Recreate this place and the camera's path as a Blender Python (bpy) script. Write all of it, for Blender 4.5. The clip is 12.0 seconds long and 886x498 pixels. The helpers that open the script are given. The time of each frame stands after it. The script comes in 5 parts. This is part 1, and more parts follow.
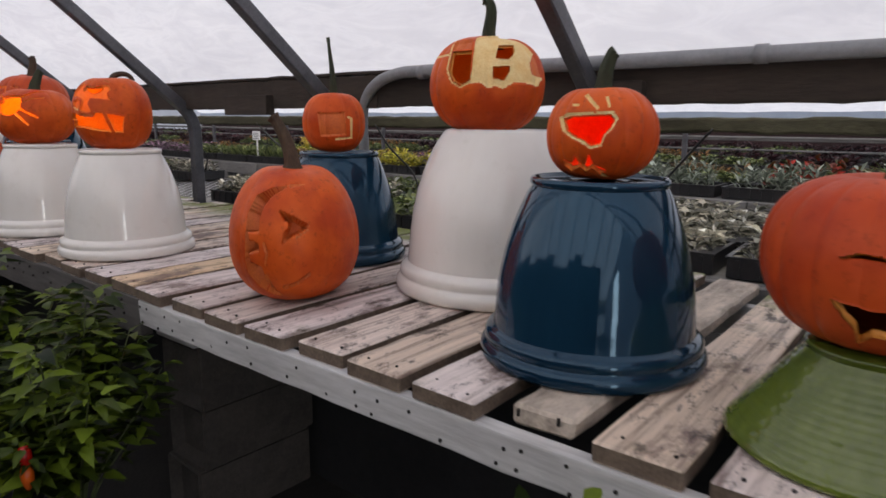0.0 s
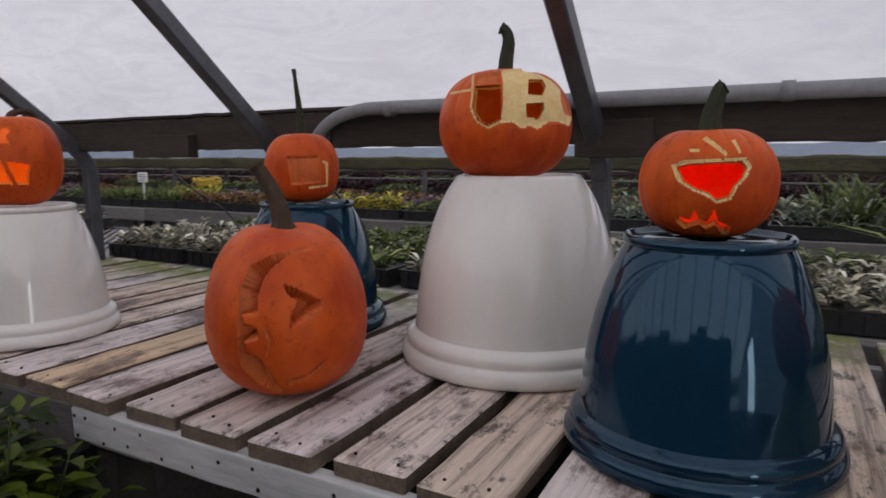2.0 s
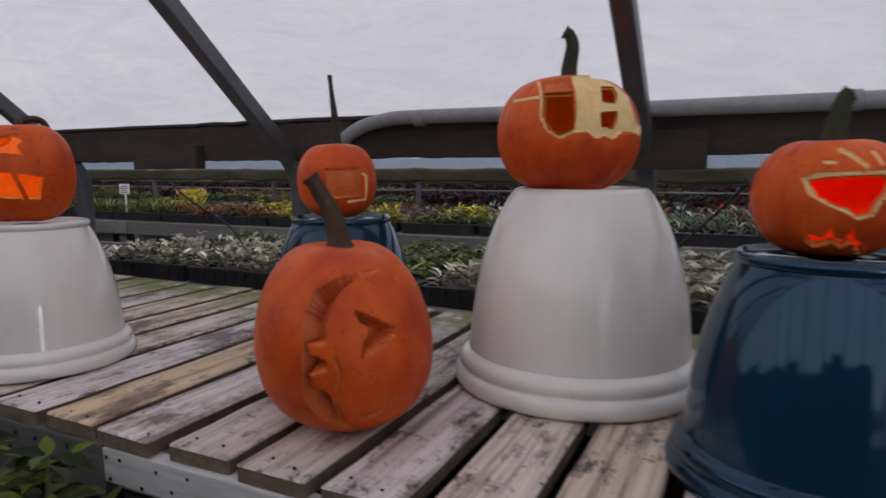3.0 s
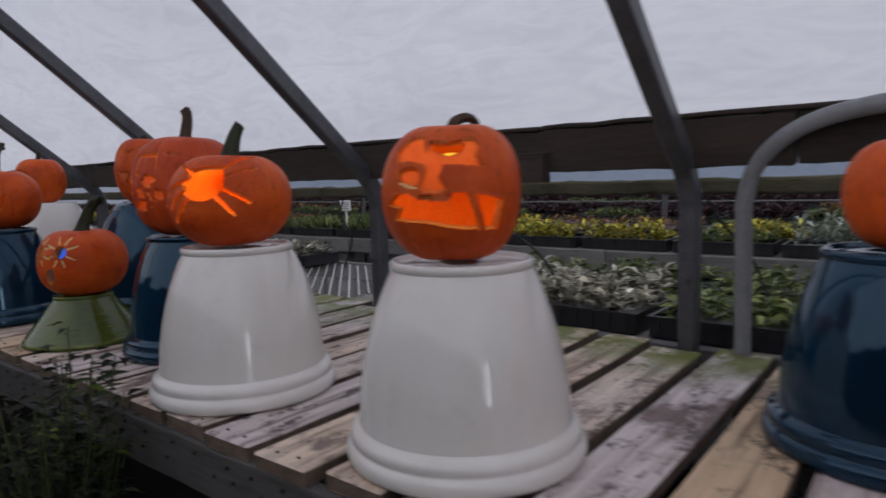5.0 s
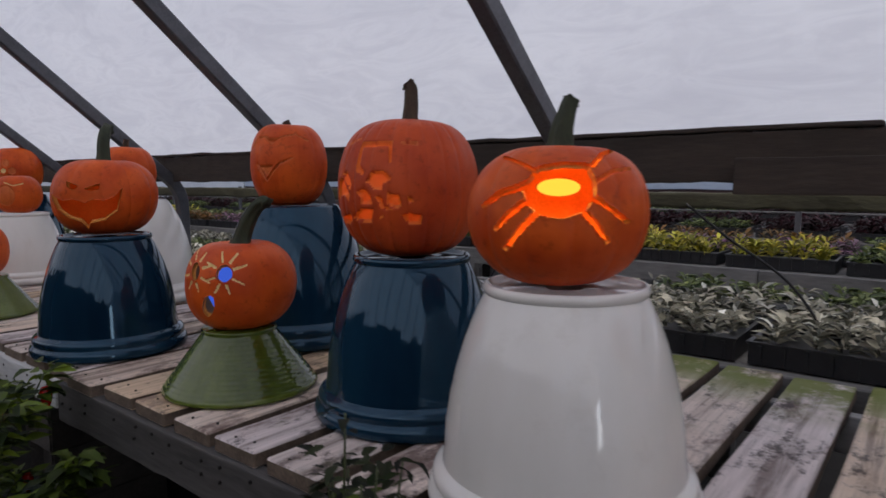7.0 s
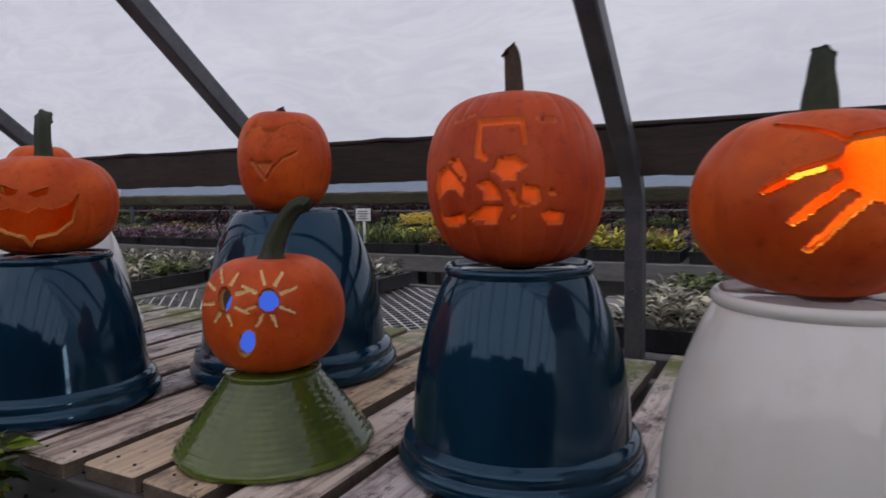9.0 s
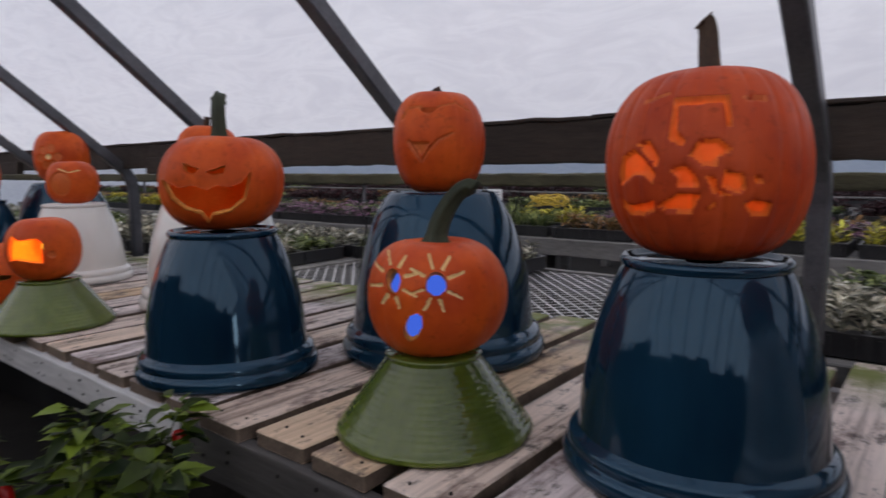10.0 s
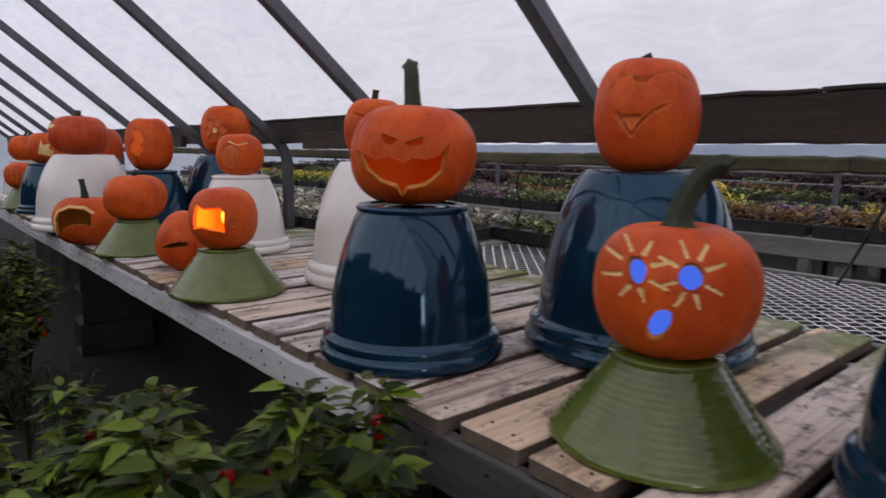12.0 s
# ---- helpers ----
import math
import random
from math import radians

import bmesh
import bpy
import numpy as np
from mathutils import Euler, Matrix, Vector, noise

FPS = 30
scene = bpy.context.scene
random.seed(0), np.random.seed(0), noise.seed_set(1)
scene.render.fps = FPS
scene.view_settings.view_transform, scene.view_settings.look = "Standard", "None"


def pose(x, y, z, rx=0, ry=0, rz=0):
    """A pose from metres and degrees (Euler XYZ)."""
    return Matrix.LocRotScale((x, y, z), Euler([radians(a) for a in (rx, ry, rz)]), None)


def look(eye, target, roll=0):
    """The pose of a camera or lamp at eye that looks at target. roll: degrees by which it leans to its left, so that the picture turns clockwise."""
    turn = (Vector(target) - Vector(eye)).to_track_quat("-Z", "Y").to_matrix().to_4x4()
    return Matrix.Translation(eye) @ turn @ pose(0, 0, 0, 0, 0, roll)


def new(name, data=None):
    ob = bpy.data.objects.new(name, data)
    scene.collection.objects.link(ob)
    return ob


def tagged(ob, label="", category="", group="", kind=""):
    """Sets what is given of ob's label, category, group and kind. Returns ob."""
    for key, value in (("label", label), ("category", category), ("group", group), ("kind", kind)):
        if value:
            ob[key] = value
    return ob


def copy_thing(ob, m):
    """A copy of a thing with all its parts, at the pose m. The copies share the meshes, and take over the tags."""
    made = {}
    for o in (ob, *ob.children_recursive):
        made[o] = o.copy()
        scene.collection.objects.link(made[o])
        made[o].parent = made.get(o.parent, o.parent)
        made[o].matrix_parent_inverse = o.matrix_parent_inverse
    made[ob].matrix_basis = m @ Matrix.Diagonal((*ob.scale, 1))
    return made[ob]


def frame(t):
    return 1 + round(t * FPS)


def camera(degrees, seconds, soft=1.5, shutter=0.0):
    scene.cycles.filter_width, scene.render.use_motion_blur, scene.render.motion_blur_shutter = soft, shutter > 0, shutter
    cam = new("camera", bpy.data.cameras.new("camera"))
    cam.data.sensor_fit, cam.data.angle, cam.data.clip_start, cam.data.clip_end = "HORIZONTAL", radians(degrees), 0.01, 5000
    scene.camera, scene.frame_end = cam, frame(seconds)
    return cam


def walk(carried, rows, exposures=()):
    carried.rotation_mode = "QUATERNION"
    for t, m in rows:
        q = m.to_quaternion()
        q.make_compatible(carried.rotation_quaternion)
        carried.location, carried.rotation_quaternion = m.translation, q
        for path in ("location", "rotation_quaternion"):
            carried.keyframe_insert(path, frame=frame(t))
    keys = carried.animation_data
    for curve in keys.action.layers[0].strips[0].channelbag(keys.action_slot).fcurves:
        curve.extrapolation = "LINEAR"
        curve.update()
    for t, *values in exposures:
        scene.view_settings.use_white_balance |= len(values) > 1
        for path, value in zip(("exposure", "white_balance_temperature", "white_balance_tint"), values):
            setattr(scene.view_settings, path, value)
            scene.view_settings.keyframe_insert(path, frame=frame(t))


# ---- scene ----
cam = camera(69.1, 12.0, soft=1.6, shutter=0.5)
PATH = [
    (0, (-0.092, -0.796, 1.175), (-1.320, 0.732, 0.786), 0.47),
    (0.5, (-0.257, -0.746, 1.179), (-1.443, 0.815, 0.789), 0.85),
    (1, (-0.390, -0.728, 1.165), (-1.550, 0.857, 0.789), -0.17),
    (1.5, (-0.440, -0.727, 1.183), (-1.555, 0.900, 0.862), 0.48),
    (2, (-0.508, -0.756, 1.199), (-1.439, 0.988, 0.912), -0.29),
    (2.5, (-0.589, -0.784, 1.204), (-1.437, 1.006, 0.937), -0.54),
    (2.7, (-0.633, -0.775, 1.202), (-1.479, 1.017, 0.942), -0.52),
    (4.3, (-1.281, -0.645, 1.211), (-2.364, 1.023, 0.993), 0.33),
    (4.5, (-1.383, -0.669, 1.221), (-2.513, 0.967, 1.016), -0.33),
    (5, (-1.616, -0.680, 1.213), (-2.844, 0.883, 0.999), -1.68),
    (5.5, (-1.855, -0.656, 1.224), (-3.130, 0.868, 1.003), -1.66),
    (6, (-2.024, -0.658, 1.218), (-3.322, 0.847, 0.999), -0.85),
    (6.5, (-2.257, -0.714, 1.240), (-3.529, 0.813, 1.021), -0.46),
    (7, (-2.457, -0.679, 1.233), (-3.693, 0.878, 1.020), -0.13),
    (8.8, (-2.917, -0.669, 1.207), (-3.857, 1.089, 1.042), -1.06),
    (9, (-2.959, -0.665, 1.209), (-3.901, 1.088, 1.015), -1.26),
    (9.5, (-3.022, -0.664, 1.217), (-4.054, 1.031, 0.976), -0.83),
    (10, (-3.056, -0.675, 1.216), (-4.299, 0.871, 0.966), -0.52),
    (10.5, (-3.067, -0.683, 1.220), (-4.439, 0.749, 0.964), -0.59),
    (11, (-3.076, -0.675, 1.213), (-4.513, 0.691, 0.956), -0.43),
    (11.5, (-3.133, -0.673, 1.195), (-4.618, 0.633, 0.901), 0.44),
    (12, (-3.279, -0.716, 1.197), (-4.767, 0.584, 0.895), 0.68),
]
walk(cam, [(t, look(eye, target, roll)) for t, eye, target, roll in PATH], [(0, 0.44, 6750, 10), (1, 0.31, 6650, 10), (2.5, 0.08, 6550, 10), (4.5, -0.07, 6250, 10), (5.5, -0.17, 6200, 10), (7, -0.08, 6250, 11), (9, 0.10, 6300, 11), (10.5, 0.22, 6400, 11), (12, 0.36, 6450, 12)])

# ---- daylight: overcast sky over a film-covered greenhouse ----
world = bpy.data.worlds.new("overcast")
scene.world = world
world.use_nodes = True
wn, wl = world.node_tree.nodes, world.node_tree.links
sky = wn.new("ShaderNodeTexSky")
sky.sky_type, sky.sun_disc = "NISHITA", False
sky.sun_elevation, sky.sun_rotation, sky.dust_density, sky.ozone_density = radians(70), radians(190), 4.0, 0.6
wn["Background"].inputs["Strength"].default_value = 0.15
wl.new(sky.outputs["Color"], wn["Background"].inputs["Color"])
sun = new("sun", bpy.data.lights.new("sun", "SUN"))
sun.data.energy, sun.data.angle, sun.data.color = 1.5, radians(40), (1.0, 0.95, 0.88)
sun.matrix_world = look((0, 0, 20), (-1.5, 7.0, 0))


# ---- materials ----
def material(name, base=(0.5, 0.5, 0.5), rough=0.6, metal=0.0, coat=0.0):
    m = bpy.data.materials.new(name)
    m.use_nodes = True
    b = m.node_tree.nodes["Principled BSDF"]
    b.inputs["Base Color"].default_value = (*base, 1)
    b.inputs["Roughness"].default_value = rough
    b.inputs["Metallic"].default_value = metal
    b.inputs["Coat Weight"].default_value = coat
    b.inputs["Coat Roughness"].default_value = 0.04
    return m


def node(m, kind, **values):
    n = m.node_tree.nodes.new(kind)
    for key, value in values.items():
        n.inputs[key.replace("_", " ")].default_value = value
    return n


def join(m, a, b):
    m.node_tree.links.new(a, b)


def coords(m, scale=(1, 1, 1), space="Object"):
    tc, mp = node(m, "ShaderNodeTexCoord"), node(m, "ShaderNodeMapping")
    mp.inputs["Scale"].default_value = scale
    join(m, tc.outputs[space], mp.inputs["Vector"])
    return mp.outputs["Vector"]


def ramp(m, source, stops):
    r = node(m, "ShaderNodeValToRGB")
    e = r.color_ramp.elements
    while len(e) < len(stops):
        e.new(0.5)
    for el, (p, c) in zip(e, stops):
        el.position, el.color = p, (*c, 1)
    join(m, source, r.inputs["Fac"])
    return r.outputs["Color"]


def mixed(m, fac, a, b, mode="MIX"):
    x = node(m, "ShaderNodeMix")
    x.data_type, x.blend_type = "RGBA", mode
    for socket, value in ((x.inputs[0], fac), (x.inputs[6], a), (x.inputs[7], b)):
        if isinstance(value, (int, float)):
            socket.default_value = value
        elif isinstance(value, tuple):
            socket.default_value = (*value, 1)
        else:
            join(m, value, socket)
    return x.outputs[2]


def bsdf(m):
    return m.node_tree.nodes["Principled BSDF"]


def bump(m, source, strength, distance):
    n = node(m, "ShaderNodeBump", Strength=strength, Distance=distance)
    join(m, source, n.inputs["Height"])
    join(m, n.outputs["Normal"], bsdf(m).inputs["Normal"])


def noisy(m, scale, detail=4.0, rough=0.6, vec=None, stretch=(1, 1, 1), space="Object", shift=0.0):
    n = node(m, "ShaderNodeTexNoise", Scale=scale, Detail=detail, Roughness=rough)
    v = vec or coords(m, stretch, space)
    if shift:
        info = node(m, "ShaderNodeObjectInfo")
        mul = node(m, "ShaderNodeMath")
        mul.operation = "MULTIPLY"
        mul.inputs[1].default_value = shift
        join(m, info.outputs["Random"], mul.inputs[0])
        add = node(m, "ShaderNodeVectorMath")
        join(m, v, add.inputs[0])
        join(m, mul.outputs[0], add.inputs[1])
        v = add.outputs[0]
    join(m, v, n.inputs["Vector"])
    return n.outputs["Fac"]


def two_tone(name, low, high, scale, rough=0.7, relief=0.0, stretch=(1, 1, 1), fine=8.0, metal=0.0, space="Object"):
    """A surface with broad stains and fine grain between two colours."""
    m = material(name, high, rough, metal)
    broad = ramp(m, noisy(m, scale, 5, 0.65, stretch=stretch, space=space), [(0.3, low), (0.7, high)])
    mid = tuple((a + b) / 2 for a, b in zip(low, high))
    grain = ramp(m, noisy(m, scale * fine, 4, 0.7, stretch=stretch, space=space), [(0.3, tuple(0.7 * c for c in mid)), (0.7, high)])
    join(m, mixed(m, 0.4, broad, grain), bsdf(m).inputs["Base Color"])
    if relief:
        bump(m, noisy(m, scale * fine, 4, 0.7, stretch=stretch, space=space), 0.6, relief)
    return m


def pumpkin_skin(name, low, high):
    m = material(name, high, 0.42)
    bsdf(m).inputs["Specular IOR Level"].default_value = 0.22
    broad = ramp(m, noisy(m, 9, 3, 0.6, shift=7.0), [(0.3, low), (0.62, high)])
    specks = ramp(m, noisy(m, 60, 5, 0.7, shift=7.0), [(0.30, (0.55, 0.5, 0.45)), (0.45, (1, 1, 1)), (0.75, (1.0, 1.0, 1.0))])
    blots = ramp(m, noisy(m, 17, 4, 0.6, shift=3.0), [(0.22, (0.35, 0.28, 0.22)), (0.31, (1, 1, 1))])
    join(m, mixed(m, 1.0, mixed(m, 0.7, broad, specks, "MULTIPLY"), blots, "MULTIPLY"), bsdf(m).inputs["Base Color"])
    join(m, ramp(m, noisy(m, 25, 3, shift=3.0), [(0.3, (0.36, 0.36, 0.36)), (0.7, (0.58, 0.58, 0.58))]), bsdf(m).inputs["Roughness"])
    bump(m, noisy(m, 130, 4, 0.7), 0.25, 0.002)
    return m


M = {}
M["skin_a"] = pumpkin_skin("pumpkin skin orange", (0.48, 0.050, 0.007), (0.70, 0.108, 0.012))
M["skin_b"] = pumpkin_skin("pumpkin skin deep orange", (0.42, 0.042, 0.010), (0.58, 0.080, 0.016))
M["flesh"] = two_tone("carved pumpkin flesh", (0.86, 0.50, 0.16), (0.96, 0.74, 0.36), 30, 0.6, 0.001)
M["rind"] = two_tone("scraped pumpkin rind", (0.56, 0.085, 0.012), (0.74, 0.17, 0.025), 25, 0.55, 0.001)
M["inside"] = two_tone("pumpkin inner wall", (0.78, 0.28, 0.035), (0.88, 0.40, 0.07), 22, 0.7, 0.002)
M["cut"] = two_tone("cut pumpkin wall", (0.66, 0.21, 0.03), (0.80, 0.34, 0.06), 30, 0.6, 0.001)
M["stem_green"] = two_tone("green pumpkin stem", (0.010, 0.014, 0.006), (0.044, 0.052, 0.022), 35, 0.8, 0.002, (1, 1, 0.25))
M["stem_brown"] = two_tone("dry brown pumpkin stem", (0.022, 0.013, 0.008), (0.10, 0.06, 0.034), 35, 0.85, 0.002, (1, 1, 0.25))

thin = material("thinly scraped glowing rind", (0.8, 0.22, 0.03), 0.6)
tr = node(thin, "ShaderNodeBsdfTranslucent")
tr.inputs["Color"].default_value = (0.9, 0.30, 0.04, 1)
mx = node(thin, "ShaderNodeMixShader", Fac=0.45)
join(thin, bsdf(thin).outputs[0], mx.inputs[1])
join(thin, tr.outputs[0], mx.inputs[2])
join(thin, mx.outputs[0], thin.node_tree.nodes["Material Output"].inputs["Surface"])
join(thin, ramp(thin, noisy(thin, 30, 4), [(0.3, (0.62, 0.13, 0.02)), (0.7, (0.85, 0.27, 0.04))]), bsdf(thin).inputs["Base Color"])
M["thin"] = thin


def glaze(name, low, high, streak, tint=(1, 1, 1)):
    m = material(name, high, 0.12, 0, 0.0)
    bsdf(m).inputs["Specular IOR Level"].default_value = 0.62
    bsdf(m).inputs["Specular Tint"].default_value = (*tint, 1)
    broad = ramp(m, noisy(m, 3.5, 4, 0.6, stretch=(1, 1, 0.35), shift=5.0), [(0.32, low), (0.68, high)])
    drips = ramp(m, noisy(m, 38, 3, 0.6, stretch=(1, 1, 0.06), shift=5.0), [(0.35, streak), (0.65, (1, 1, 1))])
    dirt = ramp(m, noisy(m, 14, 6, 0.7, shift=9.0), [(0.25, (0.62, 0.58, 0.52)), (0.42, (1, 1, 1))])
    c = mixed(m, 0.55, broad, drips, "MULTIPLY")
    join(m, mixed(m, 0.22, c, dirt, "MULTIPLY"), bsdf(m).inputs["Base Color"])
    join(m, ramp(m, noisy(m, 9, 5, 0.65, shift=9.0), [(0.3, (0.03, 0.03, 0.03)), (0.75, (0.12, 0.12, 0.12))]), bsdf(m).inputs["Roughness"])
    bump(m, noisy(m, 28, 2, 0.5), 0.05, 0.002)
    return m


M["blue"] = glaze("dark blue ceramic glaze", (0.004, 0.016, 0.034), (0.008, 0.034, 0.064), (0.75, 0.8, 0.85), (0.52, 0.78, 1.0))
M["white"] = glaze("cream white ceramic glaze", (0.74, 0.70, 0.65), (0.82, 0.79, 0.745), (0.97, 0.965, 0.95))
M["green"] = glaze("olive green ceramic glaze", (0.070, 0.095, 0.013), (0.135, 0.175, 0.028), (0.6, 0.65, 0.4))

wood = material("weathered bench plank", (0.4, 0.36, 0.32), 0.85)
grain = noisy(wood, 34, 7, 0.75, stretch=(1, 0.035, 1), shift=11.0)
wide = noisy(wood, 8, 7, 0.72, stretch=(1, 0.45, 1), shift=11.0)
info = node(wood, "ShaderNodeObjectInfo")
tone = ramp(wood, info.outputs["Random"], [(0.0, (0.62, 0.55, 0.53)), (0.2, (0.72, 0.58, 0.45)), (0.42, (0.78, 0.70, 0.68)), (0.62, (0.68, 0.50, 0.32)), (0.8, (0.74, 0.66, 0.65)), (1.0, (0.60, 0.53, 0.51))])
c = mixed(wood, 0.8, tone, ramp(wood, grain, [(0.38, (0.22, 0.17, 0.15)), (0.48, (0.82, 0.79, 0.77)), (0.62, (1.15, 1.13, 1.12))]), "MULTIPLY")
c = mixed(wood, ramp(wood, wide, [(0.53, (0, 0, 0)), (0.62, (0.85, 0.85, 0.85))]), c, (0.13, 0.075, 0.066))
c = mixed(wood, ramp(wood, noisy(wood, 21, 7, 0.78, stretch=(1, 0.5, 1), shift=4.0), [(0.54, (0, 0, 0)), (0.62, (0.9, 0.9, 0.9))]), c, (0.045, 0.029, 0.025))
c = mixed(wood, ramp(wood, noisy(wood, 6, 5, 0.7, shift=8.0), [(0.58, (0, 0, 0)), (0.75, (0.4, 0.4, 0.4))]), c, (0.15, 0.15, 0.05))
join(wood, ramp(wood, noisy(wood, 6, 4, 0.6, shift=2.0), [(0.35, (0.42, 0.42, 0.42)), (0.65, (0.85, 0.85, 0.85))]), bsdf(wood).inputs["Roughness"])
moss_at = node(wood, "ShaderNodeSeparateXYZ")
join(wood, coords(wood), moss_at.inputs[0])
far_end = node(wood, "ShaderNodeMapRange")
for i, v in ((1, 0.20), (2, 0.46), (3, 0.0), (4, 1.0)):
    far_end.inputs[i].default_value = v
join(wood, moss_at.outputs["Y"], far_end.inputs[0])
mul = node(wood, "ShaderNodeMath")
mul.operation = "MULTIPLY"
join(wood, far_end.outputs[0], mul.inputs[0])
join(wood, ramp(wood, noisy(wood, 7, 5, 0.7, shift=6.0), [(0.38, (0, 0, 0)), (0.52, (1, 1, 1))]), mul.inputs[1])
c = mixed(wood, mul.outputs[0], c, (0.145, 0.165, 0.03))
join(wood, c, bsdf(wood).inputs["Base Color"])
bump(wood, grain, 0.7, 0.003)
M["wood"] = wood
# dirt on the sawn ends, plus the shade of the gaps painted in
M["plank_edge"] = two_tone("dirty sawn plank edge with gap shade", (0.055, 0.038, 0.027), (0.20, 0.145, 0.105), 20, 0.9, 0.002)
M["fascia"] = two_tone("grey weathered fascia board", (0.34, 0.33, 0.32), (0.70, 0.69, 0.68), 9, 0.85, 0.002, (0.12, 1, 1))
# darker colour for the second front board
M["fascia_dark"] = two_tone("dark front fascia board", (0.025, 0.021, 0.018), (0.13, 0.12, 0.115), 9, 0.8, 0.003, (0.12, 1, 1))
M["beam"] = two_tone("dark rotting beam", (0.012, 0.009, 0.007), (0.058, 0.042, 0.032), 9, 0.9, 0.004, (0.15, 1, 1))
M["rail"] = two_tone("mossy rail wood", (0.016, 0.014, 0.010), (0.058, 0.056, 0.030), 14, 0.95, 0.004, (0.3, 1, 1))
M["timber"] = two_tone("grey bench timber", (0.07, 0.068, 0.065), (0.22, 0.215, 0.21), 7, 0.9, 0.002, (0.2, 1, 1))
M["steel"] = two_tone("galvanised steel tube", (0.055, 0.055, 0.062), (0.125, 0.125, 0.138), 14, 0.42, 0.0, metal=0.35)
M["pipe"] = two_tone("grey plastic pipe", (0.20, 0.205, 0.215), (0.30, 0.305, 0.32), 6, 0.4)
M["black"] = two_tone("black plastic tray", (0.008, 0.008, 0.009), (0.022, 0.022, 0.025), 15, 0.45)
M["hose"] = material("black irrigation tube", (0.006, 0.006, 0.007), 0.5)
M["yellow_hose"] = two_tone("yellow rubber hose", (0.45, 0.30, 0.02), (0.70, 0.50, 0.05), 20, 0.5)
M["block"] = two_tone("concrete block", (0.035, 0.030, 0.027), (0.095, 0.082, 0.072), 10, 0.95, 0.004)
M["nail"] = material("rusty nail", (0.015, 0.011, 0.009), 0.7, 0.3)
M["mesh"] = two_tone("expanded metal mesh", (0.36, 0.36, 0.36), (0.62, 0.62, 0.63), 8, 0.45, metal=0.3)
M["sign"] = material("white plastic sign", (0.8, 0.8, 0.8), 0.5)
M["ink"] = material("grey print", (0.12, 0.12, 0.13), 0.6)
M["ground"] = two_tone("dark gravel and soil", (0.007, 0.006, 0.005), (0.024, 0.021, 0.018), 6, 0.95, 0.006, fine=10)
# near-black, for the added light-blocking screen and the sheet under the bench
M["cloth"] = two_tone("black cloth of sheet and added screen", (0.006, 0.006, 0.007), (0.016, 0.016, 0.017), 4, 0.9, 0.002)
M["concrete"] = two_tone("pale concrete", (0.36, 0.36, 0.35), (0.55, 0.55, 0.54), 1.5, 0.85, 0.002)
M["rotten"] = two_tone("rotting dark plank", (0.03, 0.018, 0.013), (0.78, 0.66, 0.54), 16, 0.85, 0.005, (1, 0.3, 1), 5.0)
M["dark_wall"] = two_tone("dark brown boarding", (0.016, 0.009, 0.009), (0.06, 0.03, 0.03), 3, 0.9, 0.002, (0.3, 1, 1))
M["pot_clay"] = two_tone("plastic nursery pot", (0.16, 0.04, 0.03), (0.30, 0.08, 0.055), 9, 0.6)


def leaf(name, low, high, rough=0.42, through_it=0.25):
    m = material(name, high, rough)
    bsdf(m).inputs["Specular IOR Level"].default_value = 0.2
    geo = node(m, "ShaderNodeNewGeometry")
    isl = ramp(m, geo.outputs["Random Per Island"], [(0.0, low), (0.45, tuple(a * 0.75 + b * 0.25 for a, b in zip(low, high))), (0.8, tuple(a * 0.3 + b * 0.7 for a, b in zip(low, high))), (1.0, tuple(min(0.85, b * 1.25) for b in high))])
    c = mixed(m, 0.5, isl, ramp(m, noisy(m, 40, 3), [(0.3, (0.55, 0.6, 0.5)), (0.7, (1.1, 1.1, 1.1))]), "MULTIPLY")
    join(m, c, bsdf(m).inputs["Base Color"])
    t = node(m, "ShaderNodeBsdfTranslucent")
    join(m, c, t.inputs["Color"])
    x = node(m, "ShaderNodeMixShader", Fac=through_it)
    join(m, bsdf(m).outputs[0], x.inputs[1])
    join(m, t.outputs[0], x.inputs[2])
    join(m, x.outputs[0], m.node_tree.nodes["Material Output"].inputs["Surface"])
    return m


M["pepper_leaf"] = leaf("pepper leaf", (0.008, 0.018, 0.004), (0.17, 0.235, 0.022))
M["dark_leaf"] = leaf("dark purple-green leaf", (0.006, 0.007, 0.004), (0.040, 0.050, 0.020), 0.65)
M["grey_leaf"] = leaf("pale grey-green leaf", (0.035, 0.038, 0.024), (0.84, 0.78, 0.64))
M["green_leaf"] = leaf("green bedding leaf", (0.035, 0.06, 0.018), (0.30, 0.34, 0.12))
M["yellow_leaf"] = leaf("yellow-green leaf", (0.14, 0.15, 0.02), (0.85, 0.68, 0.10))
M["pink_leaf"] = leaf("pink flower and leaf", (0.07, 0.09, 0.05), (0.42, 0.20, 0.36))
M["rust_leaf"] = leaf("rust-coloured leaf", (0.09, 0.07, 0.03), (0.42, 0.20, 0.07))
M["plum_leaf"] = leaf("dark plum foliage", (0.020, 0.012, 0.012), (0.10, 0.035, 0.045))
M["red_leaf"] = leaf("red flower and green leaf", (0.03, 0.06, 0.02), (0.42, 0.03, 0.02))
M["silver_leaf"] = leaf("silvery leaf", (0.08, 0.10, 0.07), (0.50, 0.55, 0.47))
M["stalk"] = two_tone("green stalk", (0.03, 0.04, 0.012), (0.09, 0.11, 0.035), 20, 0.6)
M["pepper"] = material("red pepper fruit", (0.45, 0.012, 0.008), 0.25)
M["pepper_orange"] = material("orange pepper fruit", (0.6, 0.10, 0.01), 0.25)

